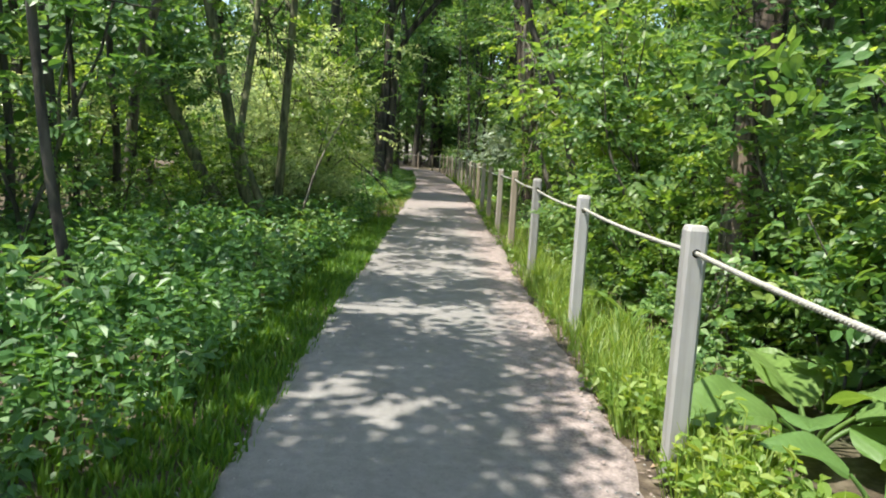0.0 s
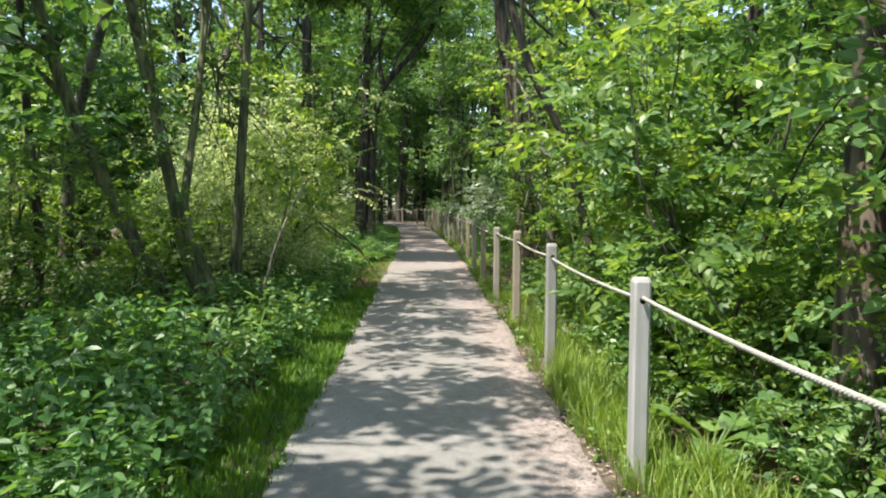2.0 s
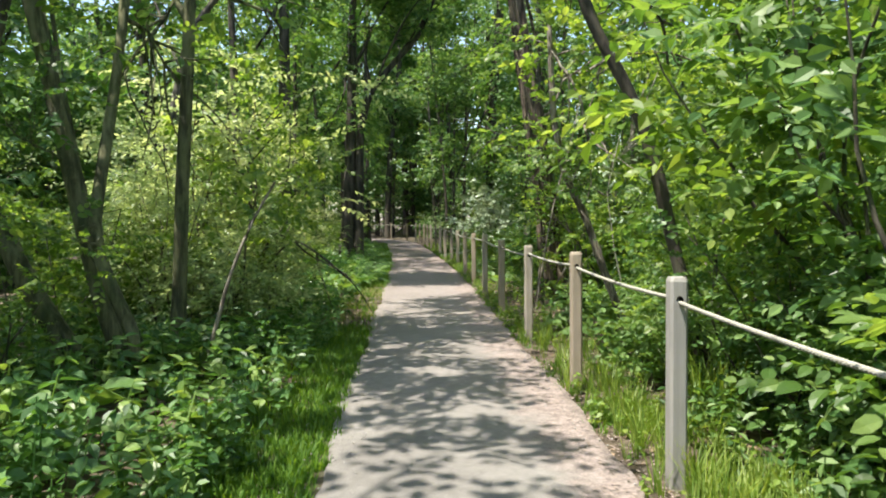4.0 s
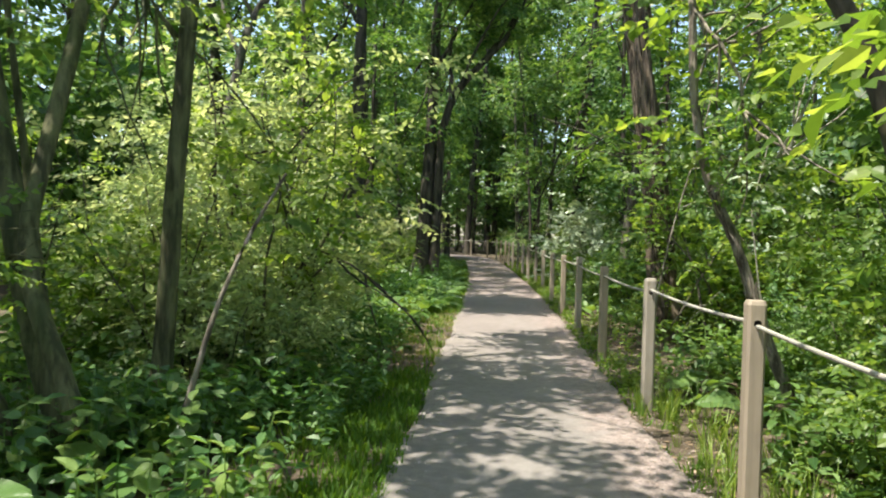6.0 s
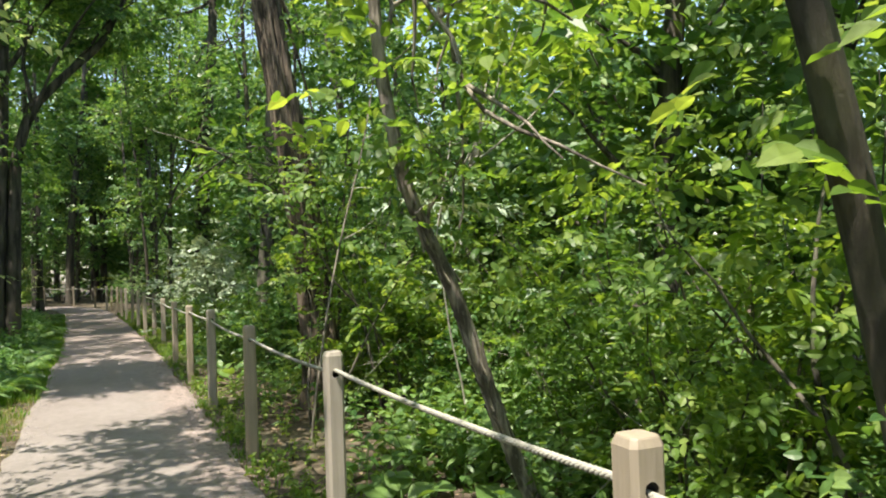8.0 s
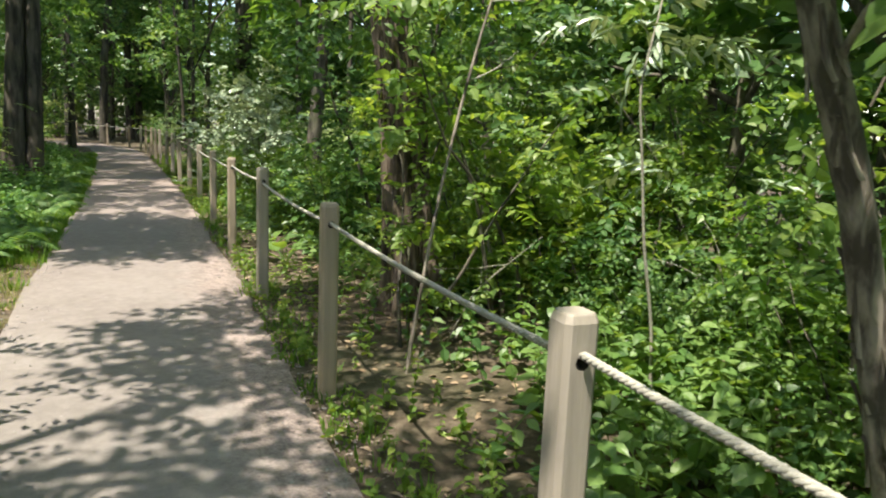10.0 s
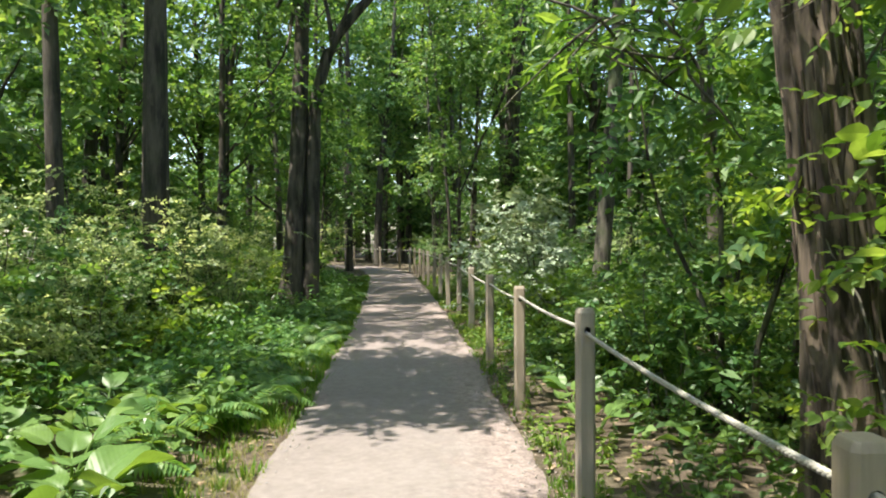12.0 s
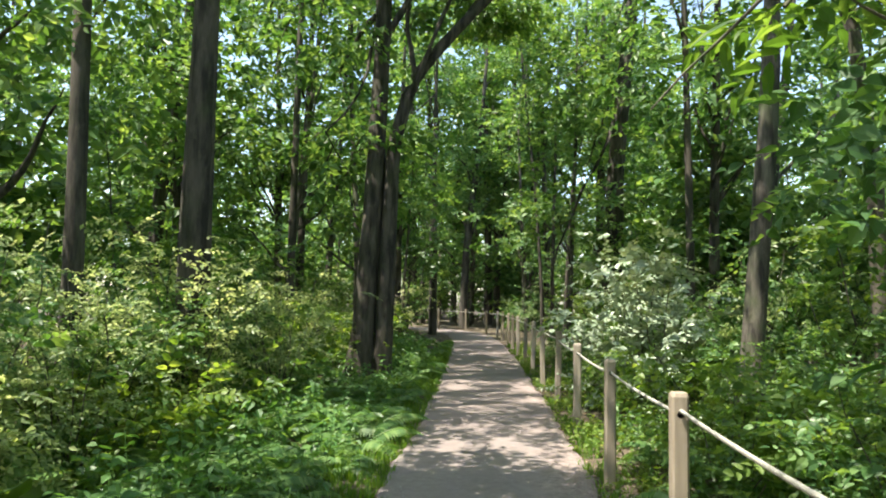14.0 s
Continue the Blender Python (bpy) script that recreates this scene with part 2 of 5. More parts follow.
def tube(points, radii, sides=8, ridge=0.0, seed=0):
    """A round limb through the points, with ridged bark where asked."""
    p = np.asarray(points, float)
    n = len(p)
    tang = np.gradient(p, axis=0)
    tang /= np.linalg.norm(tang, axis=1)[:, None] + 1e-9
    side = np.cross(tang, np.where(np.abs(tang[:, 2:3]) > 0.9, [[1.0, 0, 0]], [[0, 0, 1.0]]))
    side /= np.linalg.norm(side, axis=1)[:, None] + 1e-9
    other = np.cross(tang, side)
    a = np.linspace(0, 2 * np.pi, sides, endpoint=False)
    r = np.asarray(radii, float)[:, None] * np.ones((1, sides))
    if ridge:
        g = np.random.default_rng(seed)
        phase = np.cumsum(g.normal(0, 0.25, n))[:, None]
        r = r * (1 + ridge * np.sin(9 * a[None] + phase) + ridge * 0.8 * np.sin(5 * a[None] - 1.7 * phase + 1) + g.normal(0, ridge * 0.35, (n, sides)))
    v = p[:, None] + r[..., None] * (np.cos(a)[None, :, None] * side[:, None] + np.sin(a)[None, :, None] * other[:, None])
    i, j = np.meshgrid(np.arange(n - 1), np.arange(sides), indexing="ij")
    k = (j + 1) % sides
    q = np.stack([i * sides + j, i * sides + k, (i + 1) * sides + k, (i + 1) * sides + j], -1)
    return v.reshape(-1, 3), q.reshape(-1, 4)


def smooth_line(points, n):
    """n points on a smooth line through the given ones."""
    p = np.asarray(points, float)
    s = np.concatenate([[0], np.cumsum(np.linalg.norm(np.diff(p, axis=0), axis=1))])
    u = np.linspace(0, s[-1], n)
    q = np.stack([np.interp(u, s, p[:, i]) for i in range(3)], 1)
    for _ in range(3):
        q[1:-1] = (q[:-2] + 2 * q[1:-1] + q[2:]) / 4
    return q


def join(pieces):
    """Several (corners, faces) as one."""
    off, vs, qs = 0, [], []
    for v, q in pieces:
        vs.append(np.asarray(v).reshape(-1, 3))
        qs.append(np.asarray(q).reshape(-1, 4) + off)
        off += len(vs[-1])
    return np.concatenate(vs), np.concatenate(qs)


def leaf(length, width, fold=0.25, droop=0.15, fine=True):
    """One leaf that points along +y, flat in xy, folded at its rib."""
    if fine == "round":
        v, up = [(0, 0, 0), (0, length * .5, -droop * length * .22), (0, length, -droop * length)], fold * width
        for side in (-1, 1):
            v += [(side * width * .33, length * .13, up * .33), (side * width * .5, length * .4, up * .5 - droop * length * .12), (side * width * .36, length * .72, up * .36 - droop * length * .45)]
        return np.array(v), np.array([(0, 1, 4, 3), (1, 2, 5, 4), (0, 6, 7, 1), (1, 7, 8, 2)])
    if fine:
        v = [(0, 0, 0), (-width * .42, length * .25, fold * width * .5), (-width * .5, length * .55, fold * width * .5 - droop * length * .2),
             (0, length, -droop * length), (width * .5, length * .55, fold * width * .5 - droop * length * .2), (width * .42, length * .25, fold * width * .5)]
        return np.array(v), np.array([(0, 3, 2, 1), (0, 5, 4, 3)])
    v = [(0, 0, 0), (-width * .5, length * .45, fold * width * .5), (0, length, -droop * length), (width * .5, length * .45, fold * width * .5)]
    return np.array(v), np.array([(0, 3, 2, 1)])


def rot(axis, deg):
    return np.array(Matrix.Rotation(radians(deg), 3, axis))


def spray(rng, count, length, leaf_len, leaf_wid, fine=True, spread=62):
    """A leafy twig along +y: leaves on both sides, nearly flat."""
    out = []
    for i in range(count):
        f = (i + 0.6) / count
        s = 1 if i % 2 else -1
        k = (0.75 + 0.5 * math.sin(math.pi * min(1, f + 0.15))) * rng.uniform(0.8, 1.2)
        v, q = leaf(leaf_len * k, leaf_wid * k, rng.uniform(0.1, 0.4), rng.uniform(0.05, 0.35), fine)
        ang = 0 if i == count - 1 else -s * spread * rng.uniform(0.7, 1.2)
        m = rot("Z", ang) @ rot("Y", rng.normal(0, 24)) @ rot("X", rng.normal(-6, 18))
        out.append((v @ m.T + [0, f * length, -0.12 * length * f * f], q))
    return join(out)


def frames(rng, dirs, roll_sd=0.35):
    """Turning matrices whose y runs along dirs and whose z is about up."""
    d = dirs / (np.linalg.norm(dirs, axis=1)[:, None] + 1e-9)
    x = np.cross(d, [[0, 0, 1.0]]) + 1e-6
    x /= np.linalg.norm(x, axis=1)[:, None]
    z = np.cross(x, d)
    a = rng.normal(0, roll_sd, len(d))[:, None]
    x, z = np.cos(a) * x + np.sin(a) * z, -np.sin(a) * x + np.cos(a) * z
    return np.stack([x, d, z], axis=2)


def scatter(rng, kinds, places, dirs, sizes, roll_sd=0.35):
    """Puts one of the kinds (corners, faces) at every place."""
    mats = frames(rng, dirs, roll_sd)
    pick = rng.integers(0, len(kinds), len(places))
    out = []
    for k, (v, q) in enumerate(kinds):
        s = pick == k
        if not s.any():
            continue
        vv = np.einsum("nij,mj->nmi", mats[s] * sizes[s][:, None, None], v) + places[s][:, None]
        qq = q[None] + (np.arange(s.sum()) * len(v))[:, None, None]
        out.append((vv.reshape(-1, 3), qq.reshape(-1, 4)))
    return join(out)


def lobes(rng, n, blobs, hollow=0.55):
    """n places in uneven clumps about the blobs (centre, radii), and ways outward."""
    w = np.array([r[0] * r[1] * r[2] for _, r in blobs]) ** 0.7
    pick = rng.choice(len(blobs), n, p=w / w.sum())
    u = rng.normal(0, 1, (n, 3))
    u /= np.linalg.norm(u, axis=1)[:, None]
    rad = hollow + (1 - hollow) * rng.random(n) ** 0.6
    rad *= 0.8 + 0.35 * np.sin(u[:, 0] * 5 + pick) * np.cos(u[:, 1] * 4 + u[:, 2] * 5)
    c, r = np.array([b[0] for b in blobs])[pick], np.array([b[1] for b in blobs])[pick]
    d = u * [1, 1, 0.45] + rng.normal(0, 0.45, (n, 3)) * [1, 1, 0.4] + [0, 0, -0.05]
    return c + u * r * rad[:, None], d


g0 = np.random.default_rng(3)
SPRAY_BROAD = [spray(g0, 11, 0.42, 0.082, 0.05, "round") for _ in range(4)]
SPRAY_MID = [spray(g0, 11, 0.46, 0.098, 0.06, True) for _ in range(4)]
SPRAY_FINE = [spray(g0, 12, 0.42, 0.07, 0.04, False) for _ in range(4)]
SPRAY_BACK = [spray(g0, 7, 0.7, 0.25, 0.16, False) for _ in range(4)]
SPRAY_HUGE = [spray(g0, 9, 0.95, 0.25, 0.16, True) for _ in range(4)]
SPRAY_FAR = [spray(g0, 8, 0.55, 0.16, 0.1, False) for _ in range(4)]
SPRAY_LONG = [spray(g0, 9, 0.45, 0.17, 0.055, "round", 48) for _ in range(4)]

# ---------------------------------------------------------------- the line of the path
CENTRE = [(-40, -0.3), (-10, 0.16), (0, 0.21), (8, 0.22), (11, 0.23), (22, 0.24), (28, 0.16), (36, -0.12), (43, -0.47), (48, -0.9), (51, -1.45), (54, -2.6), (56.2, -4.6), (57.4, -8), (58, -14), (58, -24)]
HALF = 0.875


def centre_x(y):
    return float(np.interp(y, [c[0] for c in CENTRE[:12]], [c[1] for c in CENTRE[:12]]))


LINE = smooth_line([(x, y, 0) for y, x in CENTRE], 620)


def off_path(x, y):
    """How far a place lies outside the path's edge."""
    d = np.sqrt(((np.stack([x, y], -1)[:, None] - LINE[None, ::3, :2]) ** 2).sum(-1)).min(1)
    return d - HALF


def ground_z(x, y):
    """Height of the forest floor."""
    x, y = np.atleast_1d(np.asarray(x, float)), np.atleast_1d(np.asarray(y, float))
    away = np.clip(off_path(x, y), 0, 6)
    bumps = np.array([noise.noise(Vector((a * 0.6, b * 0.6, 0))) * 0.09 + noise.noise(Vector((a * 2.3, b * 2.3, 5))) * 0.03 for a, b in zip(x, y)])
    return np.clip(away / 0.8, 0, 1) * bumps + 0.02 * np.clip(away, 0, 1) - 0.012


def build_ground():
    xs = np.concatenate([-np.geomspace(300, 9, 14), np.arange(-8.5, 8.6, 0.22), np.geomspace(9, 300, 14)])
    ys = np.concatenate([-np.geomspace(300, 12, 12), np.arange(-10, 64, 0.28), np.geomspace(66, 400, 14)])
    gx, gy = np.meshgrid(xs, ys, indexing="ij")
    z = np.concatenate([ground_z(a, b) for a, b in zip(gx, gy)])
    v = np.stack([gx.ravel(), gy.ravel(), z], 1)
    i, j = np.meshgrid(np.arange(len(xs) - 1), np.arange(len(ys) - 1), indexing="ij")
    n = len(ys)
    q = np.stack([i * n + j, (i + 1) * n + j, (i + 1) * n + j + 1, i * n + j + 1], -1)
    tagged(new("ground", mesh_of("ground", v, q, M_SOIL, True)), "dark forest soil with leaf litter and moss", "ground", kind="structure")


def build_path():
    p = LINE
    tang = np.gradient(p, axis=0)
    tang /= np.linalg.norm(tang, axis=1)[:, None]
    nrm = np.stack([tang[:, 1], -tang[:, 0], 0 * p[:, 0]], 1)
    us = np.array([-1.06, -1, -0.9, -0.7, -0.45, -0.2, 0, 0.2, 0.45, 0.7, 0.9, 1, 1.06])
    rows = []
    for k, (c, s) in enumerate(zip(p, nrm)):
        wob = [noise.noise(Vector((k * 0.09, side * 7, 0))) * 0.08 + noise.noise(Vector((k * 0.55, side * 3, 9))) * 0.06 for side in (1, 2)]
        for u in us:
            w = HALF + (wob[0] if u < 0 else wob[1]) * abs(u) ** 2
            h = 0.012 + 0.012 * (1 - u * u) + 0.006 * noise.noise(Vector((k * 0.3, u * 3, 2)))
            rows.append(c + s * u * w + np.array([0, 0, h if abs(u) <= 1 else -0.06]))
    n, m = len(us), len(p)
    i, j = np.meshgrid(np.arange(m - 1), np.arange(n - 1), indexing="ij")
    q = np.stack([i * n + j, i * n + j + 1, (i + 1) * n + j + 1, (i + 1) * n + j], -1)
    tagged(new("path", mesh_of("path", rows, q, M_PATH, True)), "grey-brown compacted stone-dust footpath", "path", kind="structure")


build_ground()
build_path()

# ---------------------------------------------------------------- rope fence
POST_H, POST_W, HOLE_Z, GAP = 1.10, 0.094, 0.985, 2.44


def build_post():
    bm = bmesh.new()
    w, c = POST_W / 2, 0.014
    ring = [(-w + c, -w), (w - c, -w), (w, -w + c), (w, w - c), (w - c, w), (-w + c, w), (-w, w - c), (-w, -w + c)]
    levels = [(-0.15, 1.0), (0.3, 1.0), (0.7, 0.995), (POST_H - 0.022, 1.0), (POST_H - 0.004, 0.86), (POST_H, 0.8)]
    loops = [[bm.verts.new((x * s, y * s, z)) for x, y in ring] for z, s in levels]
    for a, b in zip(loops, loops[1:]):
        for i in range(8):
            bm.faces.new((a[i], a[(i + 1) % 8], b[(i + 1) % 8], b[i]))
    bm.faces.new(loops[-1])
    bm.faces.new(loops[0][::-1])
    me = bpy.data.meshes.new("post")
    bm.to_mesh(me)
    bm.free()
    me.materials.append(M_POST)
    # the hole for the rope
    cut = bmesh.new()
    bmesh.ops.create_cone(cut, cap_ends=True, segments=14, radius1=0.019, radius2=0.019, depth=0.4, matrix=pose(0, 0, HOLE_Z, 90))
    cme = bpy.data.meshes.new("cut")
    cut.to_mesh(cme)
    cut.free()
    cme.materials.append(M_HOLE)
    body, cutter = new("body", me), new("cut", cme)
    mod = body.modifiers.new("hole", "BOOLEAN")
    mod.object, mod.operation, mod.solver = cutter, "DIFFERENCE", "EXACT"
    mod.material_mode = "TRANSFER"
    bpy.context.view_layer.update()
    done = bpy.data.meshes.new_from_object(body.evaluated_get(bpy.context.evaluated_depsgraph_get()))
    bpy.data.objects.remove(body)
    bpy.data.objects.remove(cutter)
    return done


def post_places():
    """Fence line: beside the path, straight at first, then round the far bend."""
    out = []
    y = 4.0 - 5 * GAP
    while y < 49:
        x = 1.25 if y < 25 else 1.25 + (centre_x(y) - 0.2) * 0.95
        out.append((x, y))
        y += GAP
    x, y = out[-1]
    for k in range(14):
        a = radians(min(88, 12 + 13 * k))
        x, y = x - GAP * math.sin(a), y + GAP * math.cos(a)
        out.append((x, y))
    return out


POSTS = post_places()
# how the posts near the walk stand out of the even row: across, along, up
SHIFT = {5: (0.01, -0.02, 0.01), 6: (0.035, 0.06, -0.015), 7: (0.02, 0.2, 0.015), 8: (0, -0.02, 0.04), 9: (0.005, -0.02, 0), 10: (0, -0.02, -0.01), 11: (0, -0.04, 0.025), 12: (0.015, 0.02, -0.02), 13: (0.01, 0, -0.04), 14: (0, 0.02, -0.045)}
post_mesh = build_post()
grey_mesh = post_mesh.copy()
grey_mesh.materials[0] = M_POST_GREY
first = None
g = np.random.default_rng(11)
FEET = []
for k, (x, y) in enumerate(POSTS):
    near = k in SHIFT
    dx, dy, dz = SHIFT.get(k, (0, 0, g.normal(0, 0.015)))
    tilt = (0, 0) if near else g.normal(0, 0.7, 2)
    FEET.append((x + dx, y + dy, dz))
    m = pose(*FEET[-1], tilt[0], tilt[1], g.normal(0, 2.0))
    if first is None:
        first = tagged(new("fence_post", post_mesh), "weathered square wooden fence post with chamfered top", "fence post", "posts of the rope fence")
        first.matrix_basis = m
    else:
        ob = copy_thing(first, m)
        if 4 <= k <= 7:
            ob.data = grey_mesh
            tagged(ob, "silver-grey weathered square fence post with chamfered top")


def rope_span(length, fine):
    n = int(length / (0.011 if fine else 0.05))
    s = np.linspace(0, 1, n)
    base = np.stack([0 * s, s * length, HOLE_Z - 0.02 * 4 * s * (1 - s)], 1)
    if not fine:
        return mesh_of("rope", *tube(base, np.full(n, 0.0115), 7), M_ROPE, True)
    out = []
    for k in range(3):
        a = s * length / 0.062 * 2 * np.pi + k * 2 * np.pi / 3
        p = base + np.stack([np.cos(a), 0 * a, np.sin(a)], 1) * 0.0056
        out.append(tube(p, np.full(n, 0.0067), 5))
    return mesh_of("rope", *join(out), M_ROPE, True)


ROPE_NEAR, ROPE_FAR = rope_span(GAP, True), rope_span(GAP, False)
for k, (a, b) in enumerate(zip(FEET, FEET[1:])):
    ob = tagged(new("rope", ROPE_NEAR if 4 <= k < 12 else ROPE_FAR), "pale twisted three-strand rope strung between posts", "rope", "ropes of the fence")
    flat = math.dist(a[:2], b[:2])
    ob.matrix_basis = pose(*a, 0, 0, math.degrees(math.atan2(a[0] - b[0], b[1] - a[1]))) @ Matrix(((1, 0, 0, 0), (0, flat / GAP, 0, 0), (0, (b[2] - a[2]) / GAP, 1, 0), (0, 0, 0, 1)))

# ---------------------------------------------------------------- trees


def limb_line(rng, start, way, length, sag=0.1, n=9):
    """A crooked limb."""
    way = np.asarray(way, float) / np.linalg.norm(way)
    p = [np.asarray(start, float)]
    for k in range(n - 1):
        way = way + rng.normal(0, 0.13, 3) + [0, 0, 0.05 - sag * k / n]
        way /= np.linalg.norm(way)
        p.append(p[-1] + way * length / (n - 1))
    return np.array(p)


def crown_mesh(rng, kinds, count, blobs, mat, size=1.0, hollow=0.55):
    p, d = lobes(rng, count, blobs, hollow)
    return mesh_of("crown", *scatter(rng, kinds, p, d, rng.uniform(0.75, 1.25, count) * size), mat)


def hero_tree(line, radius, top, bark, label, kinds, leaves, count, blobs, seed, ridge=0.05, limbs=5, limb_from=0.45, group="", sides=18, size=1.0, taper=0.35, flare=0.45):
    """A tree whose trunk follows the line; its crown fills the blobs, and each limb ends in one of them."""
    rng = np.random.default_rng(seed)
    base = np.array(line[0], float)
    ob = thing("tree", label, "tree", group, tuple(base))
    p = smooth_line(np.array(line) - base, 46)
    p[0, 2] -= 0.15
    s = np.linspace(0, 1, len(p))
    r = radius * (1 - (1 - taper) * s) * (1 + flare * np.exp(-s * 30))
    part("trunk", mesh_of("trunk", *tube(p, r, sides, ridge, seed), bark, True), ob)
    for k in range(limbs):
        i = int(len(p) * (limb_from + (0.97 - limb_from) * (k + 0.5) / limbs))
        c = np.array(blobs[k % len(blobs)][0]) - base
        way = c - p[i] + rng.normal(0, 0.4, 3)
        l = limb_line(rng, p[i], way, np.linalg.norm(c - p[i]) * 1.05 + 0.2)
        pieces = [tube(l, np.linspace(r[i] * 0.55, 0.012, len(l)), 7)]
        for b in range(5):
            j = rng.integers(3, len(l))
            t = limb_line(rng, l[j], way + rng.normal(0, 1.0, 3) * np.linalg.norm(way) * 0.8, rng.uniform(0.5, 1.3), 0.1, 6)
            pieces.append(tube(t, np.linspace(0.014, 0.004, 6), 4))
        part("limb", mesh_of("limb", *join(pieces), bark, True), ob)
    shifted = [(np.array(c) - base, rr) for c, rr in blobs]
    part("crown", crown_mesh(rng, kinds, count, shifted, leaves, size), ob, "")
    return ob


def boughs(tree, start, patches, seed, leaves, z=7.0):
    """High flat boughs added to a tree above the view, each placed to shade one stretch of ground: the middle and radii
    of the shade, and how dense the leaves are.
    """
    rng = np.random.default_rng(seed)
    base = np.array(tree.matrix_basis.translation)
    for x, y, rx, ry, dense in patches:
        c = np.array((x + SUN_DIR.x / SUN_DIR.z * z, y + SUN_DIR.y / SUN_DIR.z * z, z)) - base
        l = limb_line(rng, np.array(start) - base, c - np.array(start) + base, np.linalg.norm(c - np.array(start) + base), 0.0)
        part("limb", mesh_of("limb", *tube(l, np.linspace(0.035, 0.008, len(l)), 6), M_BARK, True), tree)
        n = max(8, int(dense * math.pi * rx * ry / 0.05))
        part("crown", crown_mesh(rng, SPRAY_FAR, n, [(c, (rx, ry, 0.35))], leaves, 0.95, 0.1), tree)


def branch(tree, start, centre, radii, count, leaves, bark, seed):
    """A low leafy side branch of a tree, from its trunk to the middle of its leaves, with twigs."""
    rng = np.random.default_rng(seed)
    base = np.array(tree.matrix_basis.translation)
    a, c = np.array(start) - base, np.array(centre) - base
    l = limb_line(rng, a, c - a, np.linalg.norm(c - a) * 1.2, 0.02)
    pieces = [tube(l, np.linspace(0.013, 0.003, len(l)), 6)]
    p, d = lobes(rng, count, [(c, radii)], 0.15)
    for k in range(0, count, 2):
        j = rng.integers(3, len(l))
        twig = np.linspace(l[j], p[k], 5) + rng.normal(0, 0.012, (5, 3)) * [[0], [1], [1], [1], [0]]
        pieces.append(tube(twig, np.linspace(0.004, 0.0015, 5), 4))
    part("branch", mesh_of("branch", *join(pieces), bark, True), tree)
    part("foliage", mesh_of("foliage", *scatter(rng, SPRAY_BROAD, p, d, rng.uniform(0.5, 0.9, count)), leaves), tree)


# many-stemmed leaning clump beside the path
leaning = hero_tree([(-2.45, 11.6, 0), (-2.72, 11.6, 0.75), (-2.95, 11.6, 1.9), (-3.1, 11.6, 2.7), (-3.35, 11.65, 3.75), (-3.5, 11.8, 5.6)], 0.088, 6, M_BARK_OLIVE, "leaning grey-green stem in a many-stemmed clump",
          SPRAY_BROAD, M_LEAF, 110, [((-4.2, 11.0, 6.2), (1.4, 1.4, 1.0)), ((-2.9, 10.7, 4.6), (1.0, 1.0, 0.7)), ((-4.1, 10.8, 3.5), (0.8, 0.8, 0.5))], 21, 0.03, taper=0.6)
branch(leaning, (-2.95, 11.6, 1.9), (-3.15, 11.1, 2.3), (0.65, 0.35, 0.5), 34, M_LEAF, M_BARK_OLIVE, 62)
branch(leaning, (-2.72, 11.6, 0.75), (-2.7, 11.15, 1.3), (0.45, 0.25, 0.35), 16, M_LEAF_BRIGHT, M_BARK_OLIVE, 63)
leaning = hero_tree([(-2.75, 11.55, 0), (-3.28, 11.55, 0.85), (-3.52, 11.6, 1.35), (-3.98, 11.6, 2.3), (-4.25, 11.6, 3.1), (-4.9, 11.7, 5.4)], 0.092, 6, M_BARK_OLIVE, "strongly leaning grey-green stem in a clump",
          SPRAY_BROAD, M_LEAF, 130, [((-5.2, 11.5, 5.6), (1.6, 1.6, 1.2)), ((-4.7, 10.8, 4.0), (1.0, 1.0, 0.7))], 22, 0.03, taper=0.6)
branch(leaning, (-3.52, 11.6, 1.35), (-3.8, 11.1, 2.0), (0.65, 0.35, 0.5), 34, M_LEAF, M_BARK_OLIVE, 64)
hero_tree([(-2.42, 12.5, 0), (-2.37, 12.5, 0.5), (-2.31, 12.5, 1.7), (-2.22, 12.5, 3.0), (-2.05, 12.6, 6.5)], 0.074, 6, M_BARK_OLIVE, "slim upright stem with olive bark",
          SPRAY_BROAD, M_LEAF_BRIGHT, 75, [((-3.0, 13.6, 7.0), (1.2, 1.2, 0.8)), ((-1.7, 12.6, 3.5), (0.9, 1.0, 0.55)), ((-2.8, 12.0, 3.1), (0.9, 0.9, 0.5))], 23, 0.03, taper=0.55)
hero_tree([(-2.22, 11.35, 0), (-2.42, 11.38, 0.6), (-2.62, 11.42, 1.0), (-2.74, 11.5, 1.35), (-2.68, 11.9, 2.6), (-2.55, 12.6, 5.5)], 0.06, 6, M_BARK_OLIVE, "stem leaning against another in a clump",
          SPRAY_BROAD, M_LEAF, 40, [((-3.1, 12.6, 6.2), (1.0, 1.0, 0.8)), ((-3.1, 12.5, 3.0), (0.8, 0.8, 0.5))], 24, 0.03, taper=0.5)
hero_tree([(-2.6, 11.75, 0), (-2.78, 11.8, 0.8), (-2.98, 11.9, 1.7), (-3.2, 12.0, 2.8), (-3.45, 12.2, 4.6)], 0.034, 6, M_BARK_OLIVE, "thin stem at the back of a clump",
          SPRAY_BROAD, M_LEAF, 30, [((-3.6, 12.4, 4.8), (0.8, 0.8, 0.6))], 43, 0.03, 2)
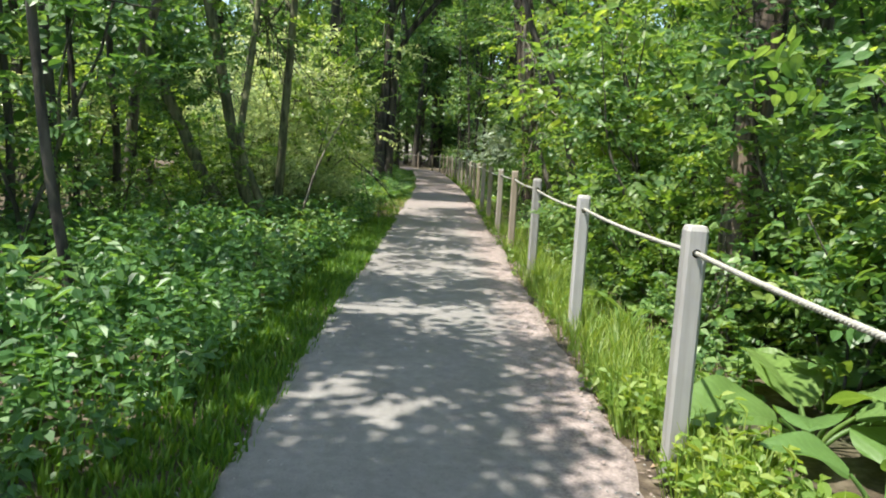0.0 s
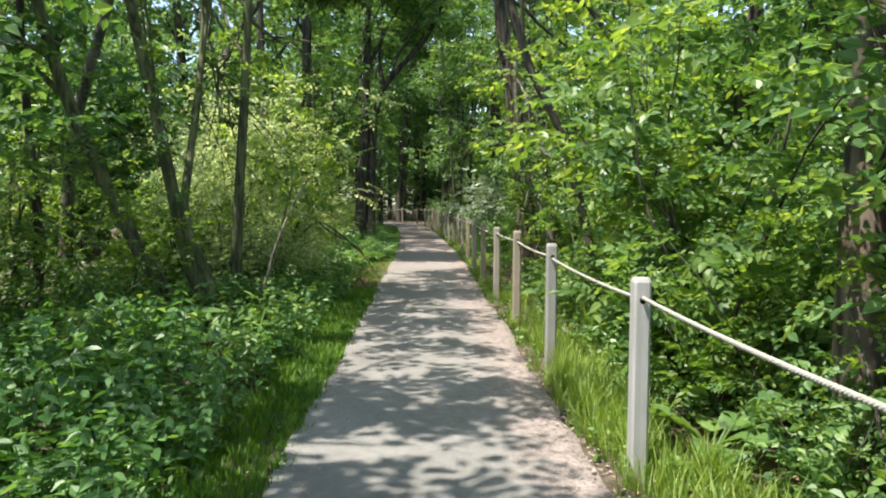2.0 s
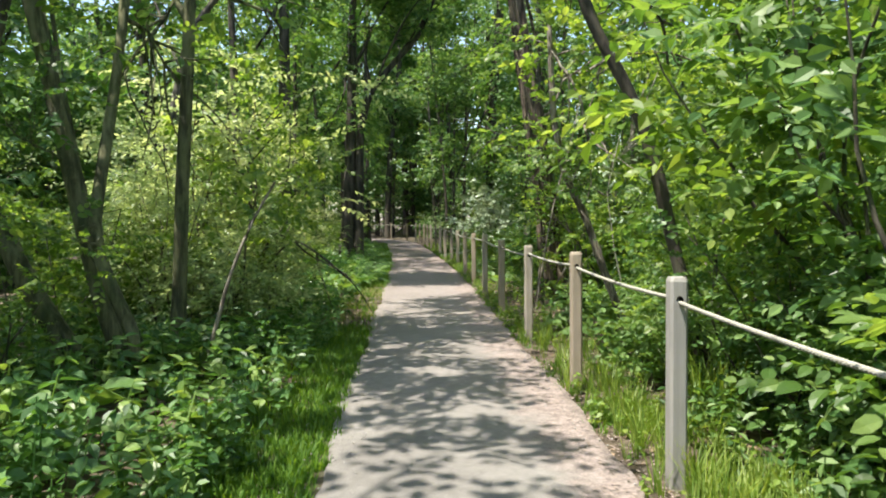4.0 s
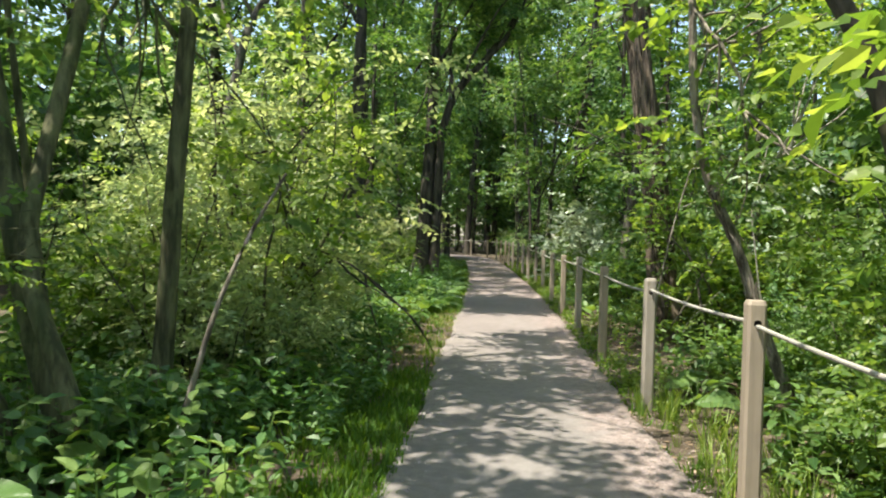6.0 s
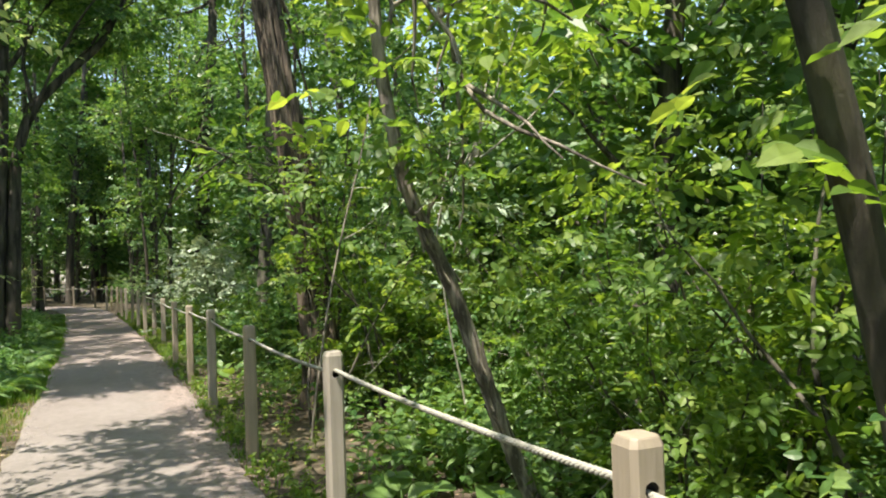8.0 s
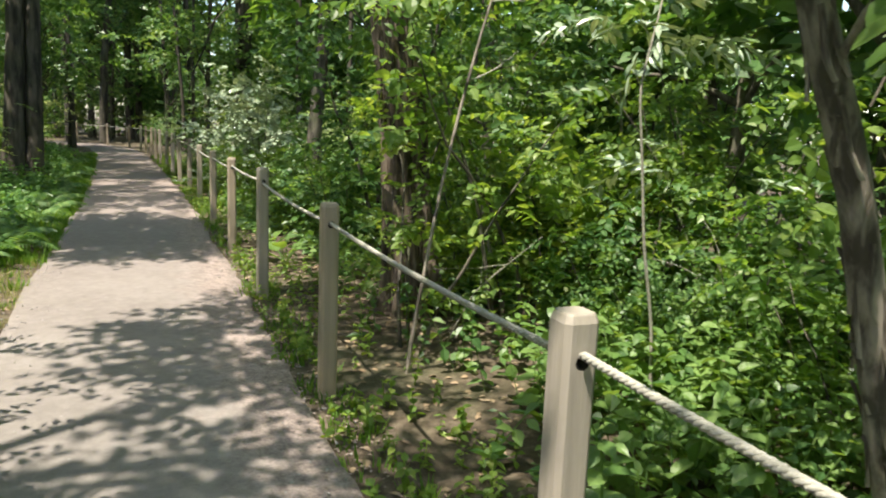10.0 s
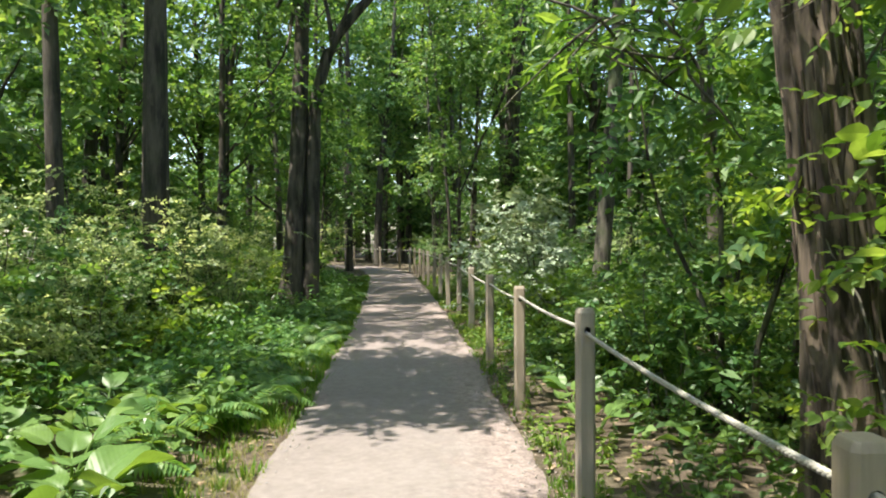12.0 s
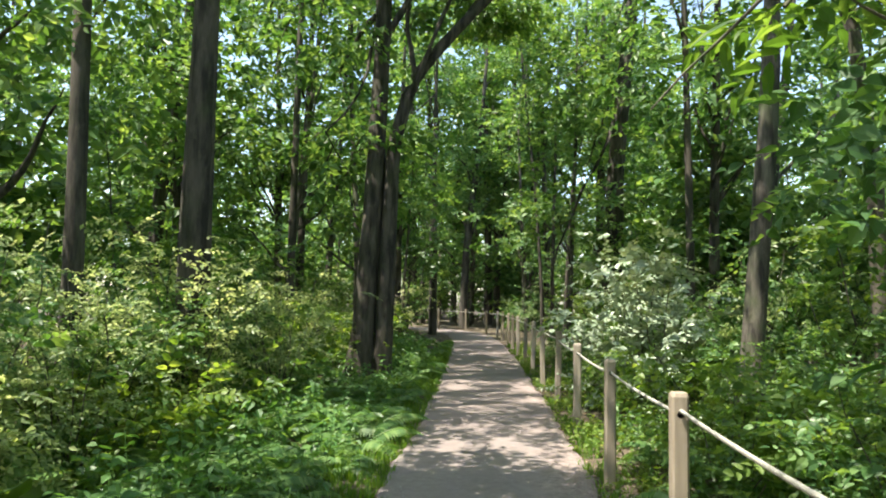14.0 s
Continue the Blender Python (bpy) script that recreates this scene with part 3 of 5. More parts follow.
# slim dark trunk among the herbs
hero_tree([(-2.5, 6.2, 0), (-2.55, 6.2, 0.45), (-2.66, 6.2, 1.1), (-2.73, 6.2, 1.9), (-2.95, 6.3, 4.2), (-3.2, 6.4, 6.0)], 0.042, 6, M_BARK_DARK, "slim dark trunk standing among the herbs",
          SPRAY_BROAD, M_LEAF, 60, [((-3.3, 6.6, 5.8), (1.0, 1.0, 0.6)), ((-3.4, 6.6, 4.0), (0.8, 0.8, 0.5)), ((-3.1, 6.3, 2.3), (0.5, 0.4, 0.3))], 44, 0.03, 4, taper=0.5)
# dark crooked stem in the fine-leaved bushes
hero_tree([(-1.52, 14.5, 0), (-1.67, 14.5, 0.5), (-1.88, 14.5, 1.05), (-2.13, 14.5, 1.7), (-2.4, 14.6, 2.6)], 0.02, 3, M_BARK_DARK, "thin dark crooked stem among fine-leaved bushes",
          SPRAY_FINE, M_LEAF_GREY, 26, [((-2.4, 14.6, 2.6), (0.5, 0.5, 0.4)), ((-1.4, 14.4, 0.9), (0.25, 0.3, 0.2))], 45, 0.02, 3, 0.3, sides=8)
# thin dark trunks behind the herbs
for k, (x, y) in enumerate([(-4.95, 9.6), (-4.75, 10.2), (-4.85, 11.0), (-4.75, 12.0)]):
    hero_tree([(x, y, 0), (x + 0.05, y, 1.2), (x - 0.08, y + 0.05, 2.6), (x - 0.15, y, 5), (x - 0.3, y, 8)], (0.055, 0.07, 0.045, 0.06)[k], 8, M_BARK_DARK, "thin dark trunk standing behind the herbs",
              SPRAY_FAR, M_LEAF, 44, [((x - 1.0, y, 7.4), (1.2, 1.2, 0.8)), ((x + 0.3, y - 0.4, 5.0), (0.9, 0.9, 0.5))], 50 + k, 0.03, 3)
# dark trunk with a hollow, behind the fence at the start
hollow = hero_tree([(2.6, 6.6, 0), (2.54, 6.6, 0.9), (2.55, 6.6, 1.8), (2.62, 6.6, 3.0), (2.75, 6.8, 6), (2.85, 7.0, 9)], 0.145, 9, M_BARK_RED, "thick brown trunk with a dark hollow",
          SPRAY_BROAD, M_LEAF, 460, [((2.8, 6.8, 6.6), (2.3, 2.3, 1.5)), ((1.9, 6.2, 4.2), (1.2, 1.3, 0.7)), ((2.9, 5.4, 3.4), (1.0, 0.9, 0.6))], 25, 0.06, taper=0.6)
branch(hollow, (2.6, 6.6, 2.0), (2.4, 5.95, 2.3), (0.6, 0.4, 0.7), 44, M_LEAF, M_BARK_RED, 65)
# dark curved trunk close behind the fence
hero_tree([(2.36, 11.23, 0), (2.14, 11.23, 0.82), (2.03, 11.23, 1.25), (1.95, 11.23, 1.6), (1.83, 11.23, 2.05), (1.68, 11.23, 2.45), (1.36, 11.25, 3.0), (1.05, 11.4, 4.2), (0.8, 11.6, 6.5)], 0.056, 7, M_BARK_DARK, "dark curved trunk leaning over the rope fence",
          SPRAY_BROAD, M_LEAF_BRIGHT, 260, [((1.0, 11.4, 6.6), (1.8, 2.0, 1.1)), ((2.6, 11.6, 4.2), (1.2, 1.3, 0.9)), ((2.2, 10.6, 3.4), (0.8, 0.8, 0.5)), ((2.0, 11.5, 2.1), (0.5, 0.3, 0.5))], 26, 0.1, taper=0.6)
# crooked pale trunk
CROOKED = [(2.42, 13.55, 0), (2.34, 13.55, 0.2), (2.15, 13.55, 0.64), (2.05, 13.55, 0.93), (1.95, 13.55, 1.23), (1.85, 13.55, 1.5), (1.76, 13.55, 1.66), (1.69, 13.55, 1.8), (1.6, 13.55, 2.05), (1.52, 13.6, 2.6), (1.5, 13.7, 3.6)]
crooked = hero_tree(CROOKED, 0.046, 6, M_BARK_TORN, "crooked slim trunk with torn pale bark",
          SPRAY_BROAD, M_LEAF_BRIGHT, 120, [((1.7, 13.4, 3.3), (0.9, 0.8, 0.5)), ((3.3, 14.6, 3.4), (0.7, 0.7, 0.5)), ((1.62, 13.3, 2.5), (0.5, 0.35, 0.35))], 27, 0.07, 3, 0.7, taper=0.6)
branch(crooked, (1.76, 13.55, 1.66), (1.56, 13.15, 2.05), (0.36, 0.26, 0.4), 26, M_LEAF_BRIGHT, M_BARK_TORN, 61)
# the big shaggy tree
shaggy = hero_tree([(2.42, 17.95, 0), (2.35, 17.95, 0.5), (2.27, 17.95, 1.6), (2.1, 17.95, 2.8), (1.88, 17.95, 4.2), (1.6, 18, 6.5), (1.5, 18.2, 10)], 0.19, 10, M_BARK_RED, "large tree with deeply furrowed shaggy bark",
          SPRAY_BROAD, M_LEAF, 760, [((1.5, 18.2, 9.0), (2.8, 2.8, 1.8)), ((2.8, 19.0, 6.2), (1.8, 1.8, 1.0)), ((3.0, 17.2, 4.0), (1.2, 1.2, 0.7)), ((0.6, 17.6, 6.5), (1.4, 1.6, 0.7))], 28, 0.13, sides=64, flare=0.75)
branch(shaggy, (2.1, 17.95, 2.8), (2.1, 17.35, 2.6), (0.5, 0.35, 0.6), 30, M_LEAF_BRIGHT, M_BARK_RED, 66)
branch(shaggy, (2.27, 17.95, 1.6), (2.75, 17.3, 1.9), (0.45, 0.4, 0.5), 26, M_LEAF, M_BARK_RED, 67)


def bark_plate(rng, length, width, mat=M_BARK_RED):
    """A long curled strip of loose bark: y is out from the trunk, z runs along it."""
    n, v = 7, []
    for i in range(n):
        f = i / (n - 1)
        w = width * (0.55 + 0.45 * math.sin(math.pi * (0.15 + 0.7 * f))) * rng.uniform(0.85, 1.1)
        lift = 0.007 * abs(2 * f - 1) ** 2.2 + rng.normal(0, 0.0015)
        for x, y in ((-w / 2, 0.0), (-w / 4, 0.007), (w / 4, 0.007), (w / 2, 0.0), (0, -0.004)):
            v.append((x + 0.006 * math.sin(f * 5), y + lift, (f - 0.5) * length))
    q = [(i * 5 + j, i * 5 + (j + 1) % 5, (i + 1) * 5 + (j + 1) % 5, (i + 1) * 5 + j) for i in range(n - 1) for j in range(5)]
    return mesh_of("bark_plate", v, q, mat)


g = np.random.default_rng(77)
PLATES = [bark_plate(g, g.uniform(0.35, 0.75), g.uniform(0.02, 0.036)) for _ in range(6)]
trunk_line = smooth_line(np.array([(0, 0, 0), (-0.07, 0, 0.5), (-0.15, 0, 1.6), (-0.32, 0, 2.8), (-0.54, 0, 4.2), (-0.82, 0.05, 6.5)]), 60)
for k in range(230):
    z = g.uniform(0.1, 4.6)
    i = int(np.argmin(np.abs(trunk_line[:, 2] - z)))
    a = g.uniform(0, 360)
    r = 0.19 * (1 - 0.065 * z) * 1.02
    c = trunk_line[i]
    ob = part("bark_plate", PLATES[k % 6], shaggy)
    ob.matrix_basis = Matrix.Translation((c[0], c[1], z)) @ pose(0, 0, 0, 0, -7 if z > 0.6 else -3, 0) @ pose(0, 0, 0, 0, 0, a) @ pose(0, r, 0, g.normal(0, 1.2), g.normal(0, 2.5), 0)
# torn strips on the crooked trunk
TORN = [bark_plate(g, g.uniform(0.1, 0.26), g.uniform(0.012, 0.022), M_BARK_TORN) for _ in range(4)]
crooked_line = smooth_line(np.array(CROOKED[:9]) - np.array(CROOKED[0]), 60)
for k in range(44):
    i = int(g.integers(3, 52))
    c, d = Vector(crooked_line[i]), Vector(crooked_line[i + 1] - crooked_line[i]).normalized()
    turn = Vector((0, 0, 1)).rotation_difference(d).to_matrix().to_4x4()
    ob = part("bark_plate", TORN[k % 4], crooked)
    ob.matrix_basis = Matrix.Translation(c) @ turn @ pose(0, 0, 0, 0, 0, g.uniform(0, 360)) @ pose(0, 0.041 - 0.006 * i / 60, 0, g.normal(0, 3), g.normal(0, 4), 0)
# slim brown trunk farther on
hero_tree([(3.16, 25.8, 0), (3.27, 25.8, 1.47), (3.46, 25.8, 3.9), (3.55, 25.8, 6), (3.6, 26, 10)], 0.14, 9, M_BARK, "straight grey-brown trunk behind the fence",
          SPRAY_FAR, M_LEAF_FAR, 520, [((3.5, 26, 9.5), (2.6, 2.6, 1.8)), ((4.6, 25.2, 6.4), (1.5, 1.5, 0.9))], 29, 0.05)
# ivy-clad dark tree
hero_tree([(3.34, 37, 0), (3.36, 37, 2.5), (3.41, 37, 5.2), (3.87, 37, 9.9), (4.0, 37, 14)], 0.3, 13, M_BARK_DARK, "dark ivy-clad tree behind the fence",
          SPRAY_FAR, M_LEAF_FAR, 900, [((3.9, 37, 13), (3.4, 3.4, 2.2)), ((3.4, 36.8, 2.2), (0.7, 0.7, 1.8)), ((3.6, 36.8, 5.2), (0.75, 0.75, 1.8)), ((3.8, 36.8, 8.0), (0.8, 0.8, 1.6)), ((2.2, 37, 7.5), (1.5, 1.8, 1.0))], 30, 0.05)
# trees added beside the path, mostly out of view, whose boughs shade it
hero_tree([(-4.3, 0.6, 0), (-4.2, 0.7, 2), (-3.9, 1.0, 4.2), (-3.2, 1.6, 6.2), (-2.8, 2.0, 7.5)], 0.1, 8, M_BARK, "unseen young tree added to shade the path",
          SPRAY_FAR, M_LEAF, 540, [((-2.9, 1.2, 6.8), (1.1, 1.5, 0.6)), ((-2.45, 3.5, 6.6), (0.9, 1.3, 0.5)), ((-3.5, 0.0, 6.2), (1.2, 1.3, 0.6)), ((-2.35, 2.0, 5.8), (0.8, 1.1, 0.4))], 36, 0.04)
shading = hero_tree([(-5.2, 5.2, 0), (-5.0, 5.3, 2.5), (-4.4, 5.5, 5.0), (-3.3, 5.8, 6.8), (-2.8, 6.0, 8)], 0.1, 8, M_BARK, "unseen grey young tree added to shade the path",
          SPRAY_FAR, M_LEAF, 150, [((-6.9, 7.2, 7.0), (1.3, 1.3, 0.6)), ((-6.8, 4.8, 6.6), (1.2, 1.2, 0.6))], 37, 0.04)
boughs(shading, (-3.3, 5.8, 6.8), [(0.0, 5.7, 1.1, 0.75, 1.9), (0.1, 6.9, 1.0, 0.4, 0.7), (0.1, 8.0, 1.2, 0.65, 2.3), (-1.25, 7.3, 0.5, 0.7, 1.2), (0.2, 10.5, 1.1, 0.8, 0.8), (0.3, 9.2, 1.1, 0.4, 0.4), (-2.6, 5.7, 0.7, 0.7, 1.0)], 47, M_LEAF)
shading = hero_tree([(-5.6, 14.4, 0), (-5.4, 14.4, 2.5), (-4.6, 14.3, 5.0), (-3.0, 14.2, 6.6), (-1.6, 14.1, 7.2)], 0.11, 8, M_BARK, "tree added to shade the path, arching high over it",
          SPRAY_FAR, M_LEAF, 120, [((-6.8, 14.8, 7.2), (1.3, 1.3, 0.6)), ((-6.4, 12.8, 6.8), (1.1, 1.1, 0.5))], 38, 0.04)
boughs(shading, (-3.0, 14.2, 6.6), [(0.1, 11.9, 1.1, 0.85, 1.4), (-0.3, 13.3, 0.7, 0.6, 1.4), (0.3, 14.8, 1.1, 0.9, 1.5), (0.85, 17.2, 0.65, 1.7, 1.6), (0.6, 14.2, 1.0, 0.8, 1.1), (1.75, 15.5, 0.6, 1.6, 1.0), (1.75, 18.0, 0.6, 1.4, 1.4)], 48, M_LEAF)
shading = hero_tree([(-5.4, 20.6, 0), (-5.2, 20.6, 2.5), (-4.6, 20.6, 5.2), (-3.2, 20.6, 7.0), (-2.2, 20.6, 8)], 0.12, 8, M_BARK, "tall tree added to shade the path with its crown",
          SPRAY_FAR, M_LEAF, 160, [((-6.4, 22.4, 8.0), (1.6, 1.6, 0.7)), ((-6.6, 19.4, 8.0), (1.5, 1.4, 0.7))], 39, 0.04)
boughs(shading, (-3.2, 20.6, 7.0), [(0.2, 22.6, 1.4, 2.2, 2.6), (0.3, 21.0, 1.2, 0.55, 1.5), (-1.6, 22.4, 0.9, 1.5, 0.7), (0.1, 25.4, 1.0, 0.25, 0.9), (0.1, 26.6, 1.0, 0.3, 0.9)], 49, M_LEAF)
# higher boughs added over the path to darken the wood behind the fence
boughs(shading, (-2.2, 20.6, 8.0), [(2.9, 23.4, 1.5, 2.0, 1.8), (4.3, 27.4, 1.0, 2.0, 1.8)], 57, M_LEAF_FAR, 9.5)
# tall unseen trees added so their crowns block sky light at the start
for k, (x, y, cx, cy) in enumerate([(5.6, -1.6, 3.4, 0.6), (6.4, 4.6, 4.2, 4.8), (-1.9, -7.0, 0.4, -5.2), (4.6, -6.4, 3.4, -4.4)]):
    hero_tree([(x, y, 0), (x, y, 3), (x * 0.8 + cx * 0.2, y * 0.8 + cy * 0.2, 6.5), (cx * 0.7 + x * 0.3, cy * 0.7 + y * 0.3, 9.5), (cx, cy, 11.5)], 0.17, 12, M_BARK, "unseen tall tree added to block sky light",
              SPRAY_FAR, M_LEAF_FAR, 340, [((cx, cy, 9.6), (2.6, 2.4, 0.9)), ((cx + 0.8, cy + 1.4, 8.4), (1.8, 1.8, 0.7))], 130 + k, 0.05)
# left-hand big trees
hero_tree([(-3.62, 26, 0), (-3.6, 26, 1.4), (-3.58, 26, 3.4), (-3.56, 26, 5.4), (-3.5, 26, 11)], 0.23, 11, M_BARK_DARK, "tall straight dark trunk among shrubs",
          SPRAY_FAR, M_LEAF_FAR, 520, [((-3.4, 26, 10), (3, 3, 2)), ((-4.7, 26.8, 7.2), (1.5, 1.5, 0.9)), ((-5.2, 25.2, 5.4), (1.3, 1.3, 0.8))], 31, 0.05)
shading = hero_tree([(-2.38, 30.8, 0), (-2.3, 30.8, 0.8), (-2.16, 30.8, 3.4), (-2.03, 30.8, 7.1), (-1.9, 30.8, 12)], 0.23, 12, M_BARK_DARK, "dark double-trunked tree at the path",
          SPRAY_FAR, M_LEAF_FAR, 640, [((-2.0, 31, 11), (3, 3, 2)), ((-3.4, 30.4, 6.8), (1.5, 1.5, 0.9)), ((-2.4, 30.2, 4.6), (0.8, 0.7, 0.6))], 32, 0.06)
# boughs added high over the path to shade the far right-hand wood
boughs(shading, (-2.0, 30.8, 8.0), [(3.0, 31.8, 1.9, 2.1, 2.0), (3.3, 36.0, 2.0, 2.2, 2.0), (3.6, 40.2, 2.0, 2.2, 1.8)], 58, M_LEAF_FAR, 10.0)
hero_tree([(-1.98, 30.85, 0), (-1.92, 30.85, 0.8), (-1.8, 30.8, 4.5), (-1.45, 30.8, 5.8), (-0.6, 30.8, 6.8), (0.2, 30.8, 7.6), (0.8, 31, 9)], 0.19, 9, M_BARK_DARK, "dark trunk bending out over the path",
          SPRAY_FAR, M_LEAF_FAR, 420, [((0.6, 31, 9), (2, 2, 1.2)), ((-1.2, 31.4, 8), (1.4, 1.4, 0.9))], 33, 0.06)
hero_tree([(-2.6, 48.6, 0), (-2.56, 48.6, 3), (-2.66, 48.6, 8), (-2.6, 48.6, 13)], 0.15, 12, M_BARK_DARK, "slender dark trunk at the bend of the path",
          SPRAY_FAR, M_LEAF_FAR, 380, [((-2.6, 48.6, 13), (2.6, 2.6, 2.2)), ((-4.0, 48.6, 8), (1.4, 1.4, 1))], 34, 0.04)
hero_tree([(6.9, 30, 0), (6.8, 30, 1.6), (6.6, 29.8, 4.1), (6.2, 29.7, 7), (6.0, 29.6, 11)], 0.17, 10, M_BARK, "leaning grey trunk in the undergrowth",
          SPRAY_FAR, M_LEAF_FAR, 420, [((6.0, 29.6, 10), (2.6, 2.6, 1.8)), ((7.4, 29, 6.4), (1.4, 1.4, 0.9))], 35, 0.05)

# farther slim trunks
for k, (x, y, r, lean) in enumerate([(-4.4, 33, 0.1, 0.1), (-4.7, 25.2, 0.13, -0.2), (-5.6, 38, 0.13, 0.2), (1.95, 45, 0.075, -0.9), (2.3, 45.4, 0.08, 0.2), (2.7, 44.3, 0.07, 0.7), (5.3, 31.2, 0.07, 0.2), (4.4, 33, 0.1, -0.2)]):
    hero_tree([(x, y, 0), (x + lean * 0.1, y, 2.5), (x + lean * 0.4, y, 6), (x + lean, y, 11), (x + lean * 1.2, y, 14)], r, 14, M_BARK_DARK, "slim dark trunk in the wood",
              SPRAY_FAR, M_LEAF_FAR, 170, [((x + lean, y, 12.5), (2, 2, 1.4)), ((x + lean - 0.8, y, 8.5), (1.1, 1.1, 0.7))], 70 + k, 0.03, 4)

# ---------------------------------------------------------------- forest behind


def forest_tree(seed, height, radius, count, mat, bark, kinds=SPRAY_FAR):
    """One pattern of a tall tree with a high crown."""
    rng = np.random.default_rng(seed)
    ob = thing("tree", "tall forest tree with a high leafy crown", "tree", "trees of the wood")
    lean = rng.normal(0, 0.5, 2)
    p = smooth_line([(0, 0, -0.3), (0.1 * lean[0], 0.1 * lean[1], height * 0.25), (0.7 * lean[0], 0.6 * lean[1], height * 0.6), (lean[0], lean[1], height)], 26)
    r = radius * np.linspace(1, 0.25, 26)
    part("trunk", mesh_of("trunk", *tube(p, r, 11, 0.05, seed), bark, True), ob)
    blobs = []
    for k in range(11):
        z = height * rng.uniform(0.26, 0.98)
        a, d = rng.uniform(0, 6.28), rng.uniform(0.8, 2.4) * (1.25 - z / height)
        c = np.array([math.cos(a) * d, math.sin(a) * d, z]) + [lean[0] * z / height, lean[1] * z / height, 0]
        blobs.append((c, (rng.uniform(1.0, 1.9), rng.uniform(1.0, 1.9), rng.uniform(0.5, 0.9))))
        i = int(np.clip(25 * (z / height - 0.08), 3, 24))
        l = limb_line(rng, p[i], c - p[i], np.linalg.norm(c - p[i]) * 1.1)
        part("limb", mesh_of("limb", *tube(l, np.linspace(r[i] * 0.5, 0.01, len(l)), 5), bark, True), ob)
    part("crown", crown_mesh(rng, kinds, count, blobs, mat, 1.25), ob)
    return ob


def shrub(seed, kinds, mat, count, height, label, size=1.0, width=1.0, name="shrub", group="understorey shrubs", stems=6):
    """One pattern of an airy understorey shrub: thin stems and leafy sprays."""
    rng = np.random.default_rng(seed)
    ob = thing(name, label, name, group)
    blobs = []
    for k in range(stems):
        a = k * 6.28 / stems + rng.uniform(-0.4, 0.4)
        out = rng.uniform(0.2, 0.75) * width
        h = height * rng.uniform(0.6, 1.0)
        l = limb_line(rng, (0.12 * math.cos(a), 0.12 * math.sin(a), -0.1), (out * math.cos(a), out * math.sin(a), h), h * 1.05, 0.02, 10)
        part("stem", mesh_of("stem", *tube(l, np.linspace(0.006 * height, 0.004, 10), 5), M_BARK, True), ob)
        for f in (2, 4, 5, 6, 7, 8, 9):
            c = l[f] + rng.normal(0, 0.16, 3) * width
            c[2] = max(c[2], 0.2)
            blobs.append((c, (rng.uniform(0.22, 0.5) * width, rng.uniform(0.22, 0.5) * width, rng.uniform(0.08, 0.2))))
    part("foliage", crown_mesh(rng, kinds, count, blobs, mat, size, 0.1), ob)
    return ob


def spread(patterns, places, rng, low=0.85, high=1.2):
    """Sets copies of the patterns at the places; the first copies are the patterns themselves."""
    used = {p.name for p in patterns if "placed" in p}
    for x, y, s in places:
        ob = patterns[rng.integers(len(patterns))]
        m = pose(x, y, float(ground_z(x, y)[0]) - 0.02, 0, 0, rng.uniform(0, 360)) @ Matrix.Scale(s * rng.uniform(low, high), 4)
        if ob.name in used:
            c = copy_thing(ob, m)
            c.matrix_basis = m
        else:
            used.add(ob.name)
            ob["placed"] = 1
            ob.matrix_basis = m


g = np.random.default_rng(5)
TREES = [forest_tree(101, 13, 0.16, 330, M_LEAF_FAR, M_BARK), forest_tree(102, 15, 0.2, 350, M_LEAF_FAR, M_BARK_DARK), forest_tree(103, 11, 0.1, 310, M_LEAF, M_BARK), forest_tree(104, 14, 0.13, 330, M_LEAF_FAR, M_BARK_DARK)]
places = [(-7.6, 27.4, 0.95), (-6.8, 32.6, 1.0), (-8.6, 36.4, 1.0), (-7.0, 40.5, 1.0), (-12.5, 23.0, 0.9), (-9.8, 30.0, 1.0), (-12.0, 26.5, 1.0), (-8.4, 34.5, 1.0), (-12.5, 18.0, 0.9), (8.0, 13.0, 0.9), (9.6, 17.0, 1.0), (8.2, 20.5, 0.95), (11.2, 12.2, 1.0), (12.0, 20.2, 1.0), (7.6, 25.6, 0.95), (10.8, 24.0, 1.0), (9.0, 8.0, 0.9), (-4.9, 34.5, 0.95), (5.4, 3.0, 0.8), (5.6, 11.5, 0.8), (6.0, 16.5, 0.85), (5.2, 22.5, 0.8), (5.0, 33.5, 0.9)]
for _ in range(6000):
    x, y = g.uniform(-19, 19), g.uniform(-12, 92)
    o = float(off_path(np.array([x]), np.array([y]))[0])
    if o < (1.7 if y > 38 else 2.6) or (-9.3 < x < 6.5 and y < 31) or any((x - a) ** 2 + (y - b) ** 2 < (4.5 if y > 31 else 8.0) for a, b, _ in places):
        continue
    places.append((x, y, 1.0))
    if len(places) >= 88:
        break
spread(TREES, places, g)

# great trees that close the distance
GIANTS = [forest_tree(111, 19, 0.24, 350, M_LEAF_FAR, M_BARK_DARK, SPRAY_BACK), forest_tree(112, 17, 0.2, 330, M_LEAF_FAR, M_BARK_DARK, SPRAY_BACK)]
places = []
for _ in range(6000):
    x, y = g.uniform(-34, 30), g.uniform(18, 98)
    o = float(off_path(np.array([x]), np.array([y]))[0])
    if o < 6 or (abs(x) < 13 and y < 56) or any((x - a) ** 2 + (y - b) ** 2 < 16 for a, b, _ in places):
        continue
    places.append((x, y, 1.0))
    if len(places) >= 50:
        break
spread(GIANTS, places, g)

